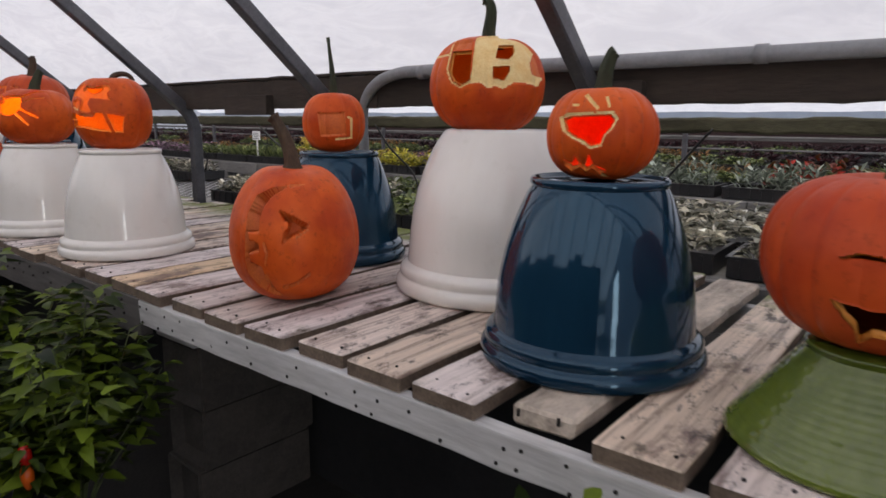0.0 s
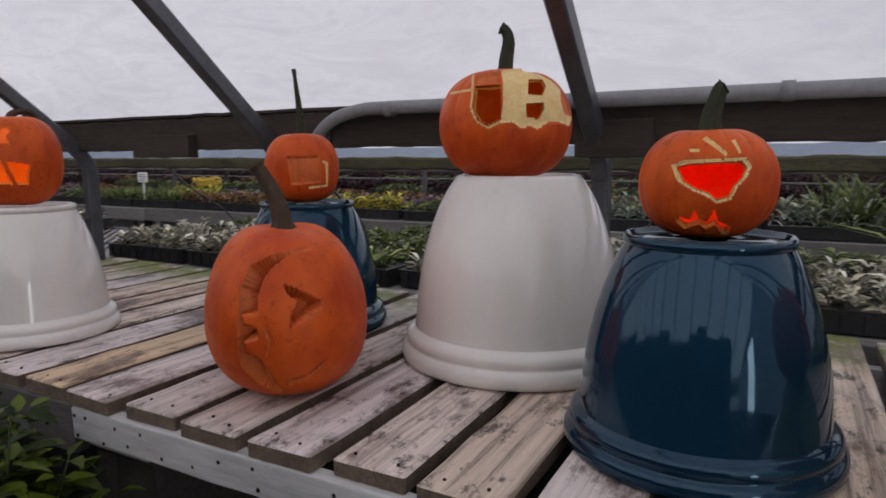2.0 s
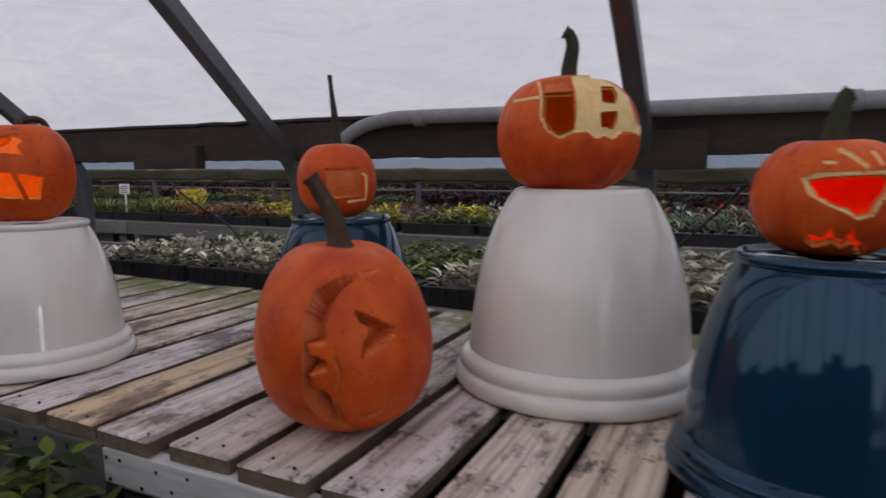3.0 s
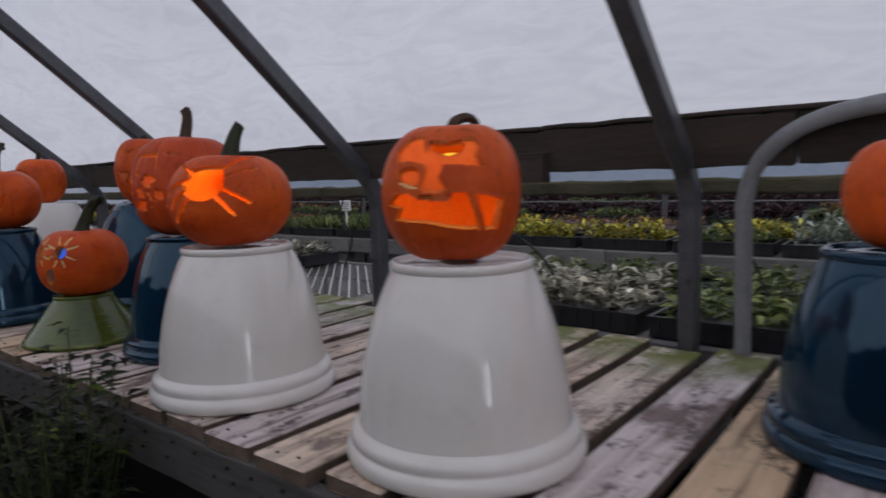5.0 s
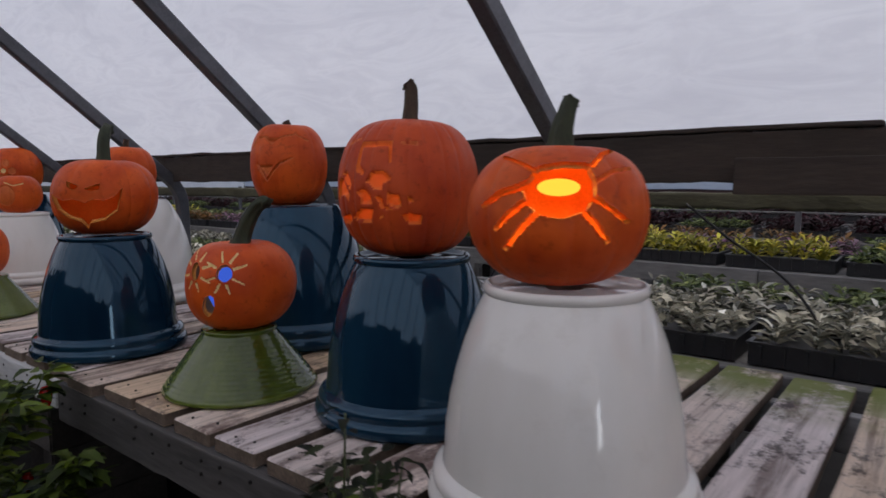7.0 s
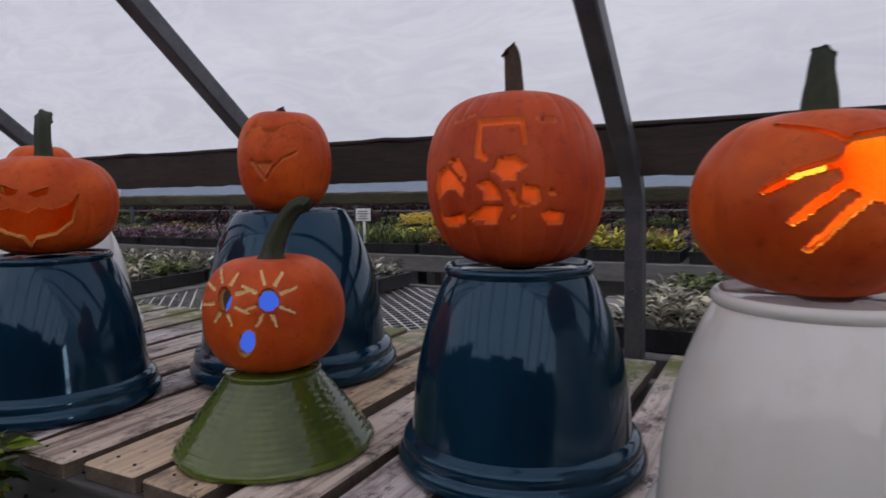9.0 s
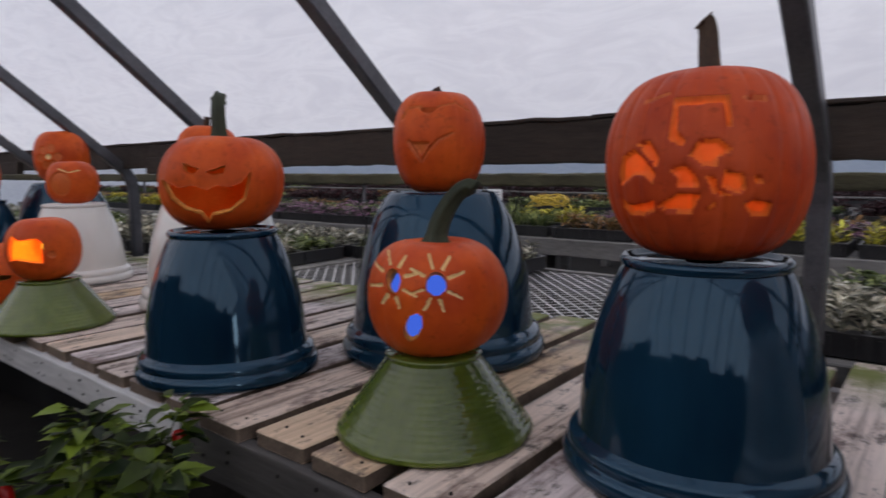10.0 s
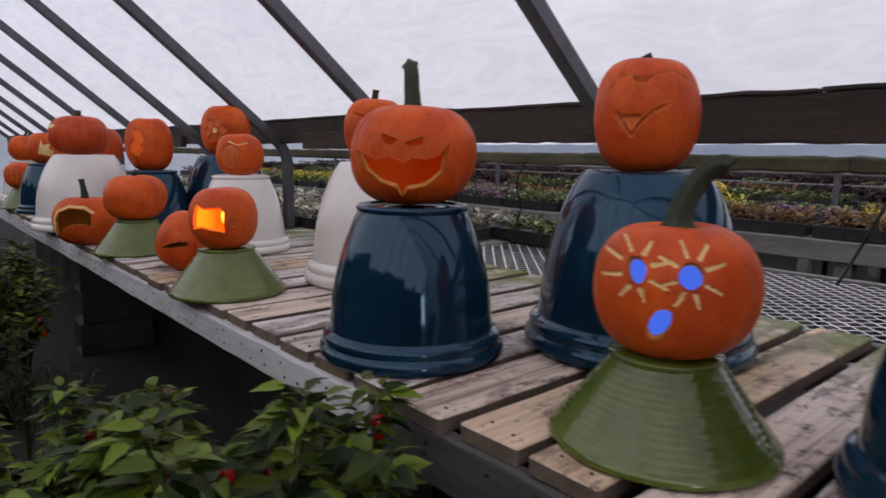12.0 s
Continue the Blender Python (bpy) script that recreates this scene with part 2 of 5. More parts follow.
film = bpy.data.materials.new("milky greenhouse film")
film.use_nodes = True
fb = bsdf(film)
fb.inputs["Base Color"].default_value = (0.75, 0.75, 0.77, 1)
fb.inputs["Roughness"].default_value = 0.35
ft = node(film, "ShaderNodeBsdfTranslucent")
cloudy = ramp(film, noisy(film, 1.3, 6, 0.6, stretch=(1, 2.5, 2.5)), [(0.25, (0.80, 0.80, 0.83)), (0.75, (0.93, 0.93, 0.94))])
crease = node(film, "ShaderNodeTexNoise", Scale=7.0, Detail=5.0, Roughness=0.6, Distortion=1.6)
join(film, coords(film, (0.45, 1.3, 1.3)), crease.inputs["Vector"])
join(film, mixed(film, 0.75, cloudy, ramp(film, crease.outputs["Fac"], [(0.36, (0.90, 0.90, 0.915)), (0.48, (0.97, 0.97, 0.975)), (0.56, (1.03, 1.03, 1.03)), (0.66, (0.94, 0.94, 0.95))]), "MULTIPLY"), ft.inputs["Color"])
fx = node(film, "ShaderNodeMixShader", Fac=0.80)
join(film, fb.outputs[0], fx.inputs[1])
join(film, ft.outputs[0], fx.inputs[2])
join(film, fx.outputs[0], film.node_tree.nodes["Material Output"].inputs["Surface"])
M["film"] = film


def glow(name, colour, strength):
    m = bpy.data.materials.new(name)
    m.use_nodes = True
    m.node_tree.nodes.clear()
    e, o = node(m, "ShaderNodeEmission", Strength=strength), node(m, "ShaderNodeOutputMaterial")
    e.inputs["Color"].default_value = (*colour, 1)
    join(m, e.outputs[0], o.inputs["Surface"])
    return m


# ---- mesh helpers ----
def from_lists(name, verts, faces, mats, index=None, smooth=True):
    me = bpy.data.meshes.new(name)
    me.from_pydata([tuple(v) for v in verts], [], [tuple(f) for f in faces])
    for m in mats if isinstance(mats, (list, tuple)) else [mats]:
        me.materials.append(m)
    if index is not None:
        me.polygons.foreach_set("material_index", [int(i) for i in index])
    me.polygons.foreach_set("use_smooth", [smooth] * len(me.polygons))
    me.update()
    return me


def part(name, data, parent, label="", at=None):
    """One mesh object under a thing or under a part; data is a mesh, or (bmesh, material)."""
    if not isinstance(data, bpy.types.Mesh):
        bm, m = data
        data = bpy.data.meshes.new(name)
        bm.to_mesh(data)
        bm.free()
        data.materials.append(m)
    ob = new(name, data)
    ob.parent = parent
    if at is not None:
        ob.matrix_basis = at
    return tagged(ob, label)


def thing(name, at, label, category, group="", kind=""):
    ob = new(name)
    ob.matrix_basis = at
    ob.empty_display_size = 0.05
    return tagged(ob, label, category, group, kind)


def box_mesh(name, size, mat, bevel=0.004, segs=2, rough=0.0, cuts=0, seed=0):
    """A bevelled box centred on its origin, with edges worn unevenly where rough is set."""
    bm = bmesh.new()
    bmesh.ops.create_cube(bm, size=1)
    bmesh.ops.scale(bm, vec=size, verts=bm.verts)
    if cuts:
        axis = max(range(3), key=lambda i: size[i])
        along = [e for e in bm.edges if abs((e.verts[0].co - e.verts[1].co)[axis]) > size[axis] * 0.9]
        bmesh.ops.subdivide_edges(bm, edges=along, cuts=cuts)
    if bevel:
        sharp = [e for e in bm.edges if len(e.link_faces) == 2 and e.calc_face_angle(0) > 0.5]
        bmesh.ops.bevel(bm, geom=sharp, offset=bevel, segments=segs, affect="EDGES", profile=0.6)
    if rough:
        for v in bm.verts:
            v.co += noise.noise_vector(v.co * 14 + Vector((seed * 7.3, seed, 0))) * rough
    me = bpy.data.meshes.new(name)
    bm.to_mesh(me)
    bm.free()
    me.materials.append(mat)
    return me


def lathe(name, profile, mat, segs=96, wave=None):
    """Turns a profile of (radius, height) round z."""
    verts, faces = [], []
    n = len(profile)
    for i in range(segs):
        a = 2 * math.pi * i / segs
        for r, z in profile:
            k = wave(a, r, z) if wave else 1.0
            verts.append((r * k * math.cos(a), r * k * math.sin(a), z))
    for i in range(segs):
        j = (i + 1) % segs
        for k in range(n - 1):
            faces.append((i * n + k, j * n + k, j * n + k + 1, i * n + k + 1))
    return from_lists(name, verts, faces, mat)


def smooth_path(points, steps=6):
    pts = [Vector(p) for p in points]
    pts = [2 * pts[0] - pts[1]] + pts + [2 * pts[-1] - pts[-2]]
    out = []
    for i in range(1, len(pts) - 2):
        p0, p1, p2, p3 = pts[i - 1:i + 3]
        for s in range(steps):
            t = s / steps
            out.append(0.5 * (2 * p1 + (p2 - p0) * t + (2 * p0 - 5 * p1 + 4 * p2 - p3) * t * t + (3 * p1 - p0 - 3 * p2 + p3) * t ** 3))
    return out + [pts[-2]]


def tube(points, radii, sides=10, lobes=0, lobe=0.0, square=0.0, twist=0.0):
    """Verts and faces of a tube along points with the given radii (a number, or first and last)."""
    n = len(points)
    verts, faces = [], []
    up = Vector((0, 0, 1))
    side = None
    for i, p in enumerate(points):
        d = (points[min(i + 1, n - 1)] - points[max(i - 1, 0)]).normalized()
        if side is None:
            side = d.cross(up) if abs(d.dot(up)) < 0.9 else d.cross(Vector((0, 1, 0)))
        side = (side - d * side.dot(d)).normalized()
        other = d.cross(side)
        t = i / max(n - 1, 1)
        r = radii(t) if callable(radii) else radii
        for k in range(sides):
            a = 2 * math.pi * k / sides + twist * t
            q = r * (1 + lobe * math.cos(lobes * a)) if lobes else r
            if square:
                q /= max(abs(math.cos(a)), abs(math.sin(a))) ** square
            verts.append(p + side * (q * math.cos(a)) + other * (q * math.sin(a)))
    for i in range(n - 1):
        for k in range(sides):
            j = (k + 1) % sides
            faces.append((i * sides + k, i * sides + j, (i + 1) * sides + j, (i + 1) * sides + k))
    faces.append(tuple(range(sides))[::-1])
    faces.append(tuple((n - 1) * sides + k for k in range(sides)))
    return verts, faces


def bars(name, boxes, mat, smooth=False):
    """Several plain boxes (centre, size) in one mesh."""
    verts, faces = [], []
    for (cx, cy, cz), (sx, sy, sz) in boxes:
        b = len(verts)
        for dx in (-0.5, 0.5):
            for dy in (-0.5, 0.5):
                for dz in (-0.5, 0.5):
                    verts.append((cx + dx * sx, cy + dy * sy, cz + dz * sz))
        faces += [tuple(b + i for i in f) for f in ((0, 1, 3, 2), (4, 6, 7, 5), (0, 4, 5, 1), (2, 3, 7, 6), (0, 2, 6, 4), (1, 5, 7, 3))]
    return from_lists(name, verts, faces, mat, smooth=smooth)


# ---- the large structure ----
EAST, WEST = 4.0, -17.0
KNEE_Y, KNEE_Z, PITCH = 1.095, 1.185, math.tan(radians(39.8))
RIDGE_Y = -2.0
RIDGE_Z = KNEE_Z + (KNEE_Y - RIDGE_Y) * PITCH
TOP = 0.738

ground = from_lists("ground", [(-400, -400, 0), (400, -400, 0), (400, 400, 0), (-400, 400, 0)], [(0, 1, 2, 3)], M["ground"])
tagged(new("ground", ground), "dark damp gravel and soil floor of the greenhouse", "ground", kind="structure")


def film_strip(name, ys, label, x0=WEST, x1=EAST, steps=90, category="greenhouse film"):
    """A sheet of film over a line of (y, z), slightly slack between the ribs."""
    verts, faces = [], []
    rows = []
    for (ya, za), (yb, zb) in zip(ys, ys[1:]):
        k = 10
        rows += [(ya + (yb - ya) * i / k, za + (zb - za) * i / k) for i in range(k)]
    rows.append(ys[-1])
    for i in range(steps + 1):
        x = x0 + (x1 - x0) * i / steps
        sag = 0.012 * math.sin(math.pi * ((x + 0.99) / 1.155)) ** 2
        for y, z in rows:
            verts.append((x, y, z - sag + 0.006 * noise.noise(Vector((x * 1.7, y * 2.1, z)))))
    n = len(rows)
    for i in range(steps):
        for k in range(n - 1):
            faces.append((i * n + k, (i + 1) * n + k, (i + 1) * n + k + 1, i * n + k + 1))
    return tagged(new(name, from_lists(name, verts, faces, M["film"])), label, category, kind="structure")


OUT = 0.168
film_strip("roof_film_1", [(1.092, KNEE_Z + OUT), (RIDGE_Y, RIDGE_Z + OUT), (2 * RIDGE_Y - 1.2, 1.30)], "milky white plastic film stretched over the steel ribs")
film_strip("roof_film_2", [(1.32, 1.37), (5.3, 4.2), (9.3, 1.35)], "milky white plastic film over the next bay")
film_strip("wall_film_north", [(9.3, 1.35), (9.32, 1.09)], "milky plastic film side wall of the next bay")
film_strip("wall_film_south", [(2 * RIDGE_Y - 1.2, 1.30), (2 * RIDGE_Y - 1.25, 0.7)], "milky plastic film side wall behind the aisle", WEST, 0.8)
for name, x in (("wall_film_west", WEST), ("wall_film_east", EAST)):
    v = [(x, 2 * RIDGE_Y - 1.2, 0.0), (x, 9.3, 0.0), (x, 9.3, 1.35), (x, 5.3, 4.2), (x, 1.31, 1.36), (x, RIDGE_Y, RIDGE_Z + OUT), (x, 2 * RIDGE_Y - 1.2, 1.30)]
    sides = [(0, 1, 4, 5, 6), (1, 2, 3, 4)]
    if x == EAST:
        v += [(x, -3.95, 0.0), (x, -3.95, 2.35), (x, -3.15, 2.35), (x, -3.15, 0.0)]
        sides = [(0, 7, 8, 6), (8, 9, 5, 6), (10, 1, 4, 9), (9, 4, 5), (1, 2, 3, 4)]
    tagged(new(name, from_lists(name, v, sides, M["film"], smooth=False)), "plastic film end wall of the greenhouse", "greenhouse film", kind="structure")
for name, y, h in (("wall_north", 9.36, 1.10), ("wall_south", 2 * RIDGE_Y - 1.3, 0.75)):
    wall = thing(name, pose(0, y, 0), "low dark boarded wall of the greenhouse", "wall", kind="structure")
    for k in range(4):
        end = EAST if y > 0 else 0.8
        part("board", box_mesh("board", (end - WEST, 0.03, h / 4 - 0.006), M["dark_wall"], 0.003), wall, at=pose((end + WEST) / 2, 0.004 * (k % 2), h / 4 * (k + 0.5)))


def rib_mesh(mirror=False):
    """A bent square steel tube: post, knee and rafter, in the plane x = 0."""
    pts = [(0, KNEE_Y, 0.0), (0, KNEE_Y, 0.6), (0, KNEE_Y, KNEE_Z - 0.09)]
    for k in range(1, 6):
        a = k / 6
        p, q, r = Vector((0, KNEE_Y, KNEE_Z - 0.09)), Vector((0, KNEE_Y, KNEE_Z + 0.01)), Vector((0, KNEE_Y - 0.09, KNEE_Z + 0.09 * PITCH))
        pts.append(tuple(p * (1 - a) ** 2 + q * 2 * a * (1 - a) + r * a * a))
    pts += [(0, KNEE_Y - 0.09, KNEE_Z + 0.09 * PITCH), (0, -0.5, KNEE_Z + (KNEE_Y + 0.5) * PITCH), (0, RIDGE_Y, RIDGE_Z)]
    if mirror:
        pts = [(x, 2 * RIDGE_Y - y, z) for x, y, z in pts]
    v, f, hw = [], [], 0.024
    for i, p in enumerate(pts):
        p = Vector(p)
        d = (Vector(pts[min(i + 1, len(pts) - 1)]) - Vector(pts[max(i - 1, 0)])).normalized()
        w = d.cross(Vector((1, 0, 0))) * 0.027
        c = 0.005
        for sx, sw in ((1 - c / hw, 1), (1, 1 - c / 0.027), (1, -1 + c / 0.027), (1 - c / hw, -1), (-1 + c / hw, -1), (-1, -1 + c / 0.027), (-1, 1 - c / 0.027), (-1 + c / hw, 1)):
            v.append(p + Vector((sx * hw, 0, 0)) + w * sw)
    for i in range(len(pts) - 1):
        for k in range(8):
            j = (k + 1) % 8
            f.append((i * 8 + k, i * 8 + j, (i + 1) * 8 + j, (i + 1) * 8 + k))
    return from_lists("rib", v, f, M["steel"], smooth=False)


bm = bmesh.new()
bmesh.ops.create_cone(bm, cap_ends=True, segments=8, radius1=0.009, radius2=0.006, depth=0.012)
bolt_me = bpy.data.meshes.new("bolt")
bm.to_mesh(bolt_me)
bm.free()
bolt_me.materials.append(M["steel"])
rib_a, rib_b = rib_mesh(), rib_mesh(True)
first_rib = thing("greenhouse_rib", pose(0.165, 0, 0), "grey galvanised steel rib bent at the eaves", "rib", "ribs of the greenhouse", "structure")
part("rafter", rib_a, first_rib)
part("rafter", rib_b, first_rib)
for z in (0.92, 0.70):
    part("bolt", bolt_me, first_rib, at=pose(0, KNEE_Y - 0.030, z, 90))
RIBS = [-0.980, -2.160, -3.318, -4.462, -5.585, -6.745] + [-6.745 - 1.15 * k for k in range(1, 9)] + [1.32, 2.475]
for x in RIBS:
    copy_thing(first_rib, pose(x, 0, 0))

ridge = new("ridge_pole", bars("ridge_pole", [(((EAST + WEST) / 2, RIDGE_Y, RIDGE_Z - 0.04), (EAST - WEST, 0.05, 0.05))], M["steel"]))
tagged(ridge, "grey steel ridge tube joining the ribs", "ridge pole", kind="structure")

# the dark plank along the eaves, with short splice blocks under it
beam = thing("eaves_beam", pose(0, 1.064, 1.287), "dark weathered plank along the eaves behind the ribs", "beam", kind="structure")
cuts = [EAST, 0.6, -1.9, -4.32, -6.9, -9.4, -12.0, WEST]
for k, (a, b) in enumerate(zip(cuts, cuts[1:])):
    part("plank", box_mesh("plank", (a - b - 0.006, 0.05, 0.124), M["beam"], 0.006, 2, 0.006, 60, k), beam, at=pose((a + b) / 2, 0, 0.003 * (k % 2)))
cap = [((x, 0.012, 0.068), (1.3, 0.085, 0.012)) for x in np.arange(WEST + 0.66, EAST, 1.31)]
for k, (p, s) in enumerate(cap):
    part("cap_strip", box_mesh("cap_strip", s, M["beam"], 0.003, 1, 0.006, 14, k), beam, at=pose(p[0], p[1], p[2] + 0.002 * (k % 3)))
for x, w, h in ((-2.72, 0.33, 0.088), (-0.93, 0.21, 0.10), (-6.18, 0.42, 0.085), (-8.4, 0.36, 0.085), (1.3, 0.3, 0.085)):
    part("splice_block", box_mesh("splice_block", (w, 0.045, h), M["beam"], 0.005, 2, 0.004, 5, int(x * 10)), beam, at=pose(x, -0.044, -0.046))

rail = thing("side_rail", pose(0, 1.354, 1.17), "mossy dark wooden rail along the open side", "rail", kind="structure")
for k, (a, b) in enumerate(zip((EAST, -0.2, -3.9, -7.4, -11.0), (-0.2, -3.9, -7.4, -11.0, WEST))):
    part("plank", box_mesh("plank", (a - b - 0.004, 0.05, 0.048), M["rail"], 0.008, 2, 0.006, 90, 20 + k), rail, at=pose((a + b) / 2, 0, 0))

# grey drain pipe that follows the beam and turns down
pipe = thing("drain_pipe", pose(0, 0, 0), "grey plastic drain pipe bending down beside the post", "pipe", kind="structure")
pts = [Vector((EAST - 0.1, 0.995, 1.345)), Vector((-1.0, 0.995, 1.345)), Vector((-1.60, 0.995, 1.350))] + smooth_path([(-1.64, 0.995, 1.350), (-1.74, 0.998, 1.347), (-1.85, 1.010, 1.325), (-1.935, 1.030, 1.282), (-1.995, 1.055, 1.215), (-2.022, 1.078, 1.130)], 6) + [Vector((-2.024, 1.10, 0.85)), Vector((-2.024, 1.10, 0.0))]
part("pipe", from_lists("pipe", *tube(pts, 0.021, 16), M["pipe"]), pipe)
for x in (-0.52, -1.63, 0.6):
    v, f = tube([Vector((x - 0.015, 0.995, 1.346)), Vector((x + 0.015, 0.995, 1.346))], 0.0245, 16)
    part("coupling", from_lists("coupling", v, f, M["pipe"]), pipe)

# daylight through the open end door
door = thing("door_frame", pose(EAST, -3.55, 0), "grey timber frame of the open end door", "door frame", kind="structure")
for y in (-0.43, 0.43):
    part("jamb", box_mesh("jamb", (0.08, 0.06, 2.42), M["timber"], 0.004, 1), door, at=pose(0, y, 1.21))
part("lintel", box_mesh("lintel", (0.08, 0.80, 0.06), M["timber"], 0.004, 1), door, at=pose(0, 0, 2.385))
daylight = new("door_daylight", bpy.data.lights.new("door_daylight", "AREA"))
daylight.data.shape, daylight.data.size, daylight.data.size_y, daylight.data.energy, daylight.data.color = "RECTANGLE", 0.78, 2.3, 24.0, (0.93, 0.97, 1.0)
daylight.matrix_basis = pose(EAST + 0.02, -3.55, 1.17, 90, 0, 90)

# unseen black screen with narrow gaps, added behind the aisle to darken reflections
screen = thing("partition", pose(0, -2.7, 0), "low unseen black screen behind the aisle, added to darken reflections", "partition", kind="structure")
rng = random.Random(9)
part("panel", box_mesh("panel", (0.696, 0.03, 1.84), M["cloth"], 0.004, 1), screen, at=pose(0.95, 0, 0.92))
x = 0.6
while x > -16.5:
    w, h = rng.uniform(0.35, 1.1), rng.uniform(1.62, 2.02)
    part("panel", box_mesh("panel", (w - 0.004, 0.03, h), M["cloth"], 0.004, 1), screen, at=pose(x - w / 2, 0.0, h / 2))
    x -= w

# unseen pale slab outside the open side, added as a reflector for pot highlights
apron = new("pavement", box_mesh("pavement", (11.0, 8.0, 0.05), M["concrete"], 0.01, 1))
apron.matrix_basis = pose(5.0, -9.4, 0.005)
tagged(apron, "unseen pale concrete slab outside, added to brighten reflections in the pots", "pavement", kind="structure")

# ---- the plank bench ----
bench = thing("plank_bench", pose(0, 0, 0), "long bench of grey weathered planks with dark stains and moss", "bench")
for k, (a, b) in enumerate(zip((2.2, -1.75, -4.29, -7.6), (-1.75, -4.29, -7.6, -11.2))):
    part("fascia", box_mesh("fascia", (a - b - 0.004, 0.032, (0.066, 0.104, 0.074, 0.080)[k]), M["fascia_dark" if k == 1 else "fascia"], 0.004, 2, 0.003, 40, k), bench, "dark front board" if k == 1 else "pale grey front board with nail holes", pose((a + b) / 2, -0.006 + 0.003 * (k % 2), 0.7050 - (0.066, 0.104, 0.074, 0.080)[k] / 2))
    part("back_board", box_mesh("back_board", (a - b - 0.004, 0.035, 0.09), M["fascia"], 0.004), bench, at=pose((a + b) / 2, 1.01, 0.655))
nail_me = from_lists("nail", *tube([Vector((0, 0.012, 0)), Vector((0, 0, 0))], 0.0038, 7), M["nail"])
rng = random.Random(4)
x = 1.0
while x > -8.5:
    for z in (0.684, 0.652):
        if rng.random() < 0.85:
            part("nail", nail_me, bench, at=pose(x + rng.uniform(-0.03, 0.03), -0.0235, z + rng.uniform(-0.006, 0.006)))
    x -= 0.081
# hanging sheet, coloured near-black so the space under the bench looks shaded
sheet = thing("bench_curtain", pose(0, 0.50, 0), "plastic sheet hanging under the bench, black to stand for the shade there", "plastic sheet", kind="structure")
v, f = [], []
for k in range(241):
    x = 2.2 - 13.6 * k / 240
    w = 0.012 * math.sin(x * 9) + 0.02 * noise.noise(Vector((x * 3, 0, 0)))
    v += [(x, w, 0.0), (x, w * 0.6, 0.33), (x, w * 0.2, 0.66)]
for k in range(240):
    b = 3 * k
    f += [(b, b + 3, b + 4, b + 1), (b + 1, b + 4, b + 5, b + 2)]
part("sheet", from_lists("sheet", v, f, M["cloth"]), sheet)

# ---- concrete block piers ----
bm = bmesh.new()
bmesh.ops.create_cube(bm, size=1)
bmesh.ops.scale(bm, vec=(0.19, 0.39, 0.186), verts=bm.verts)
bmesh.ops.bevel(bm, geom=bm.edges[:], offset=0.006, segments=2, affect="EDGES")
ends = [f for f in bm.faces if abs(f.normal.y) > 0.9 and f.calc_area() > 0.02]
r = bmesh.ops.inset_individual(bm, faces=ends, thickness=0.03, depth=-0.03)
block_me = bpy.data.meshes.new("block")
bm.to_mesh(block_me)
bm.free()
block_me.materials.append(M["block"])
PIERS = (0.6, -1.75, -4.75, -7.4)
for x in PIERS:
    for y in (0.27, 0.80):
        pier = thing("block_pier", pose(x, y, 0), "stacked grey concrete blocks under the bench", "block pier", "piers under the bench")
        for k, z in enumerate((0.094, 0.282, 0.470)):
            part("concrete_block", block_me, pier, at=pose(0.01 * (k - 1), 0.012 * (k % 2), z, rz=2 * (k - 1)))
        part("cap_board", box_mesh("cap_board", (0.2, 0.4, 0.06), M["fascia"], 0.004), pier, at=pose(0, 0, 0.595))


# ---- pots ----
def scaled(profile, wide, tall):
    return [(r * wide, z * tall) for r, z in profile]


BODY = [(0.186, 0.058), (0.183, 0.085), (0.1805, 0.12), (0.174, 0.16), (0.1648, 0.20), (0.1525, 0.24), (0.140, 0.272), (0.1295, 0.296), (0.1237, 0.306), (0.1215, 0.310)]
LIP = [(0.1215, 0.310), (0.1235, 0.312), (0.1250, 0.317), (0.1240, 0.322), (0.1205, 0.3255), (0.116, 0.325), (0.113, 0.319), (0.10, 0.317), (0.03, 0.317), (0.026, 0.312), (0.0, 0.312)]
BAND = [(0.192, 0.0), (0.2065, 0.001), (0.2095, 0.006), (0.2105, 0.014), (0.2085, 0.023), (0.2030, 0.0285), (0.2000, 0.0305), (0.2005, 0.033), (0.2020, 0.038), (0.2015, 0.044), (0.1980, 0.050), (0.1920, 0.054), (0.1875, 0.0565), (0.186, 0.058)]
BODY_LARGE = [(0.186, 0.058), (0.1835, 0.085), (0.1805, 0.12), (0.1745, 0.16), (0.1655, 0.20), (0.153, 0.24), (0.140, 0.272), (0.1265, 0.298), (0.1175, 0.312), (0.112, 0.3195)]
LIP_LARGE = [(0.112, 0.3195), (0.1085, 0.3235), (0.103, 0.3255), (0.097, 0.3245), (0.092, 0.3195), (0.08, 0.318), (0.03, 0.318), (0.0, 0.317)]
POT_MESH = {}


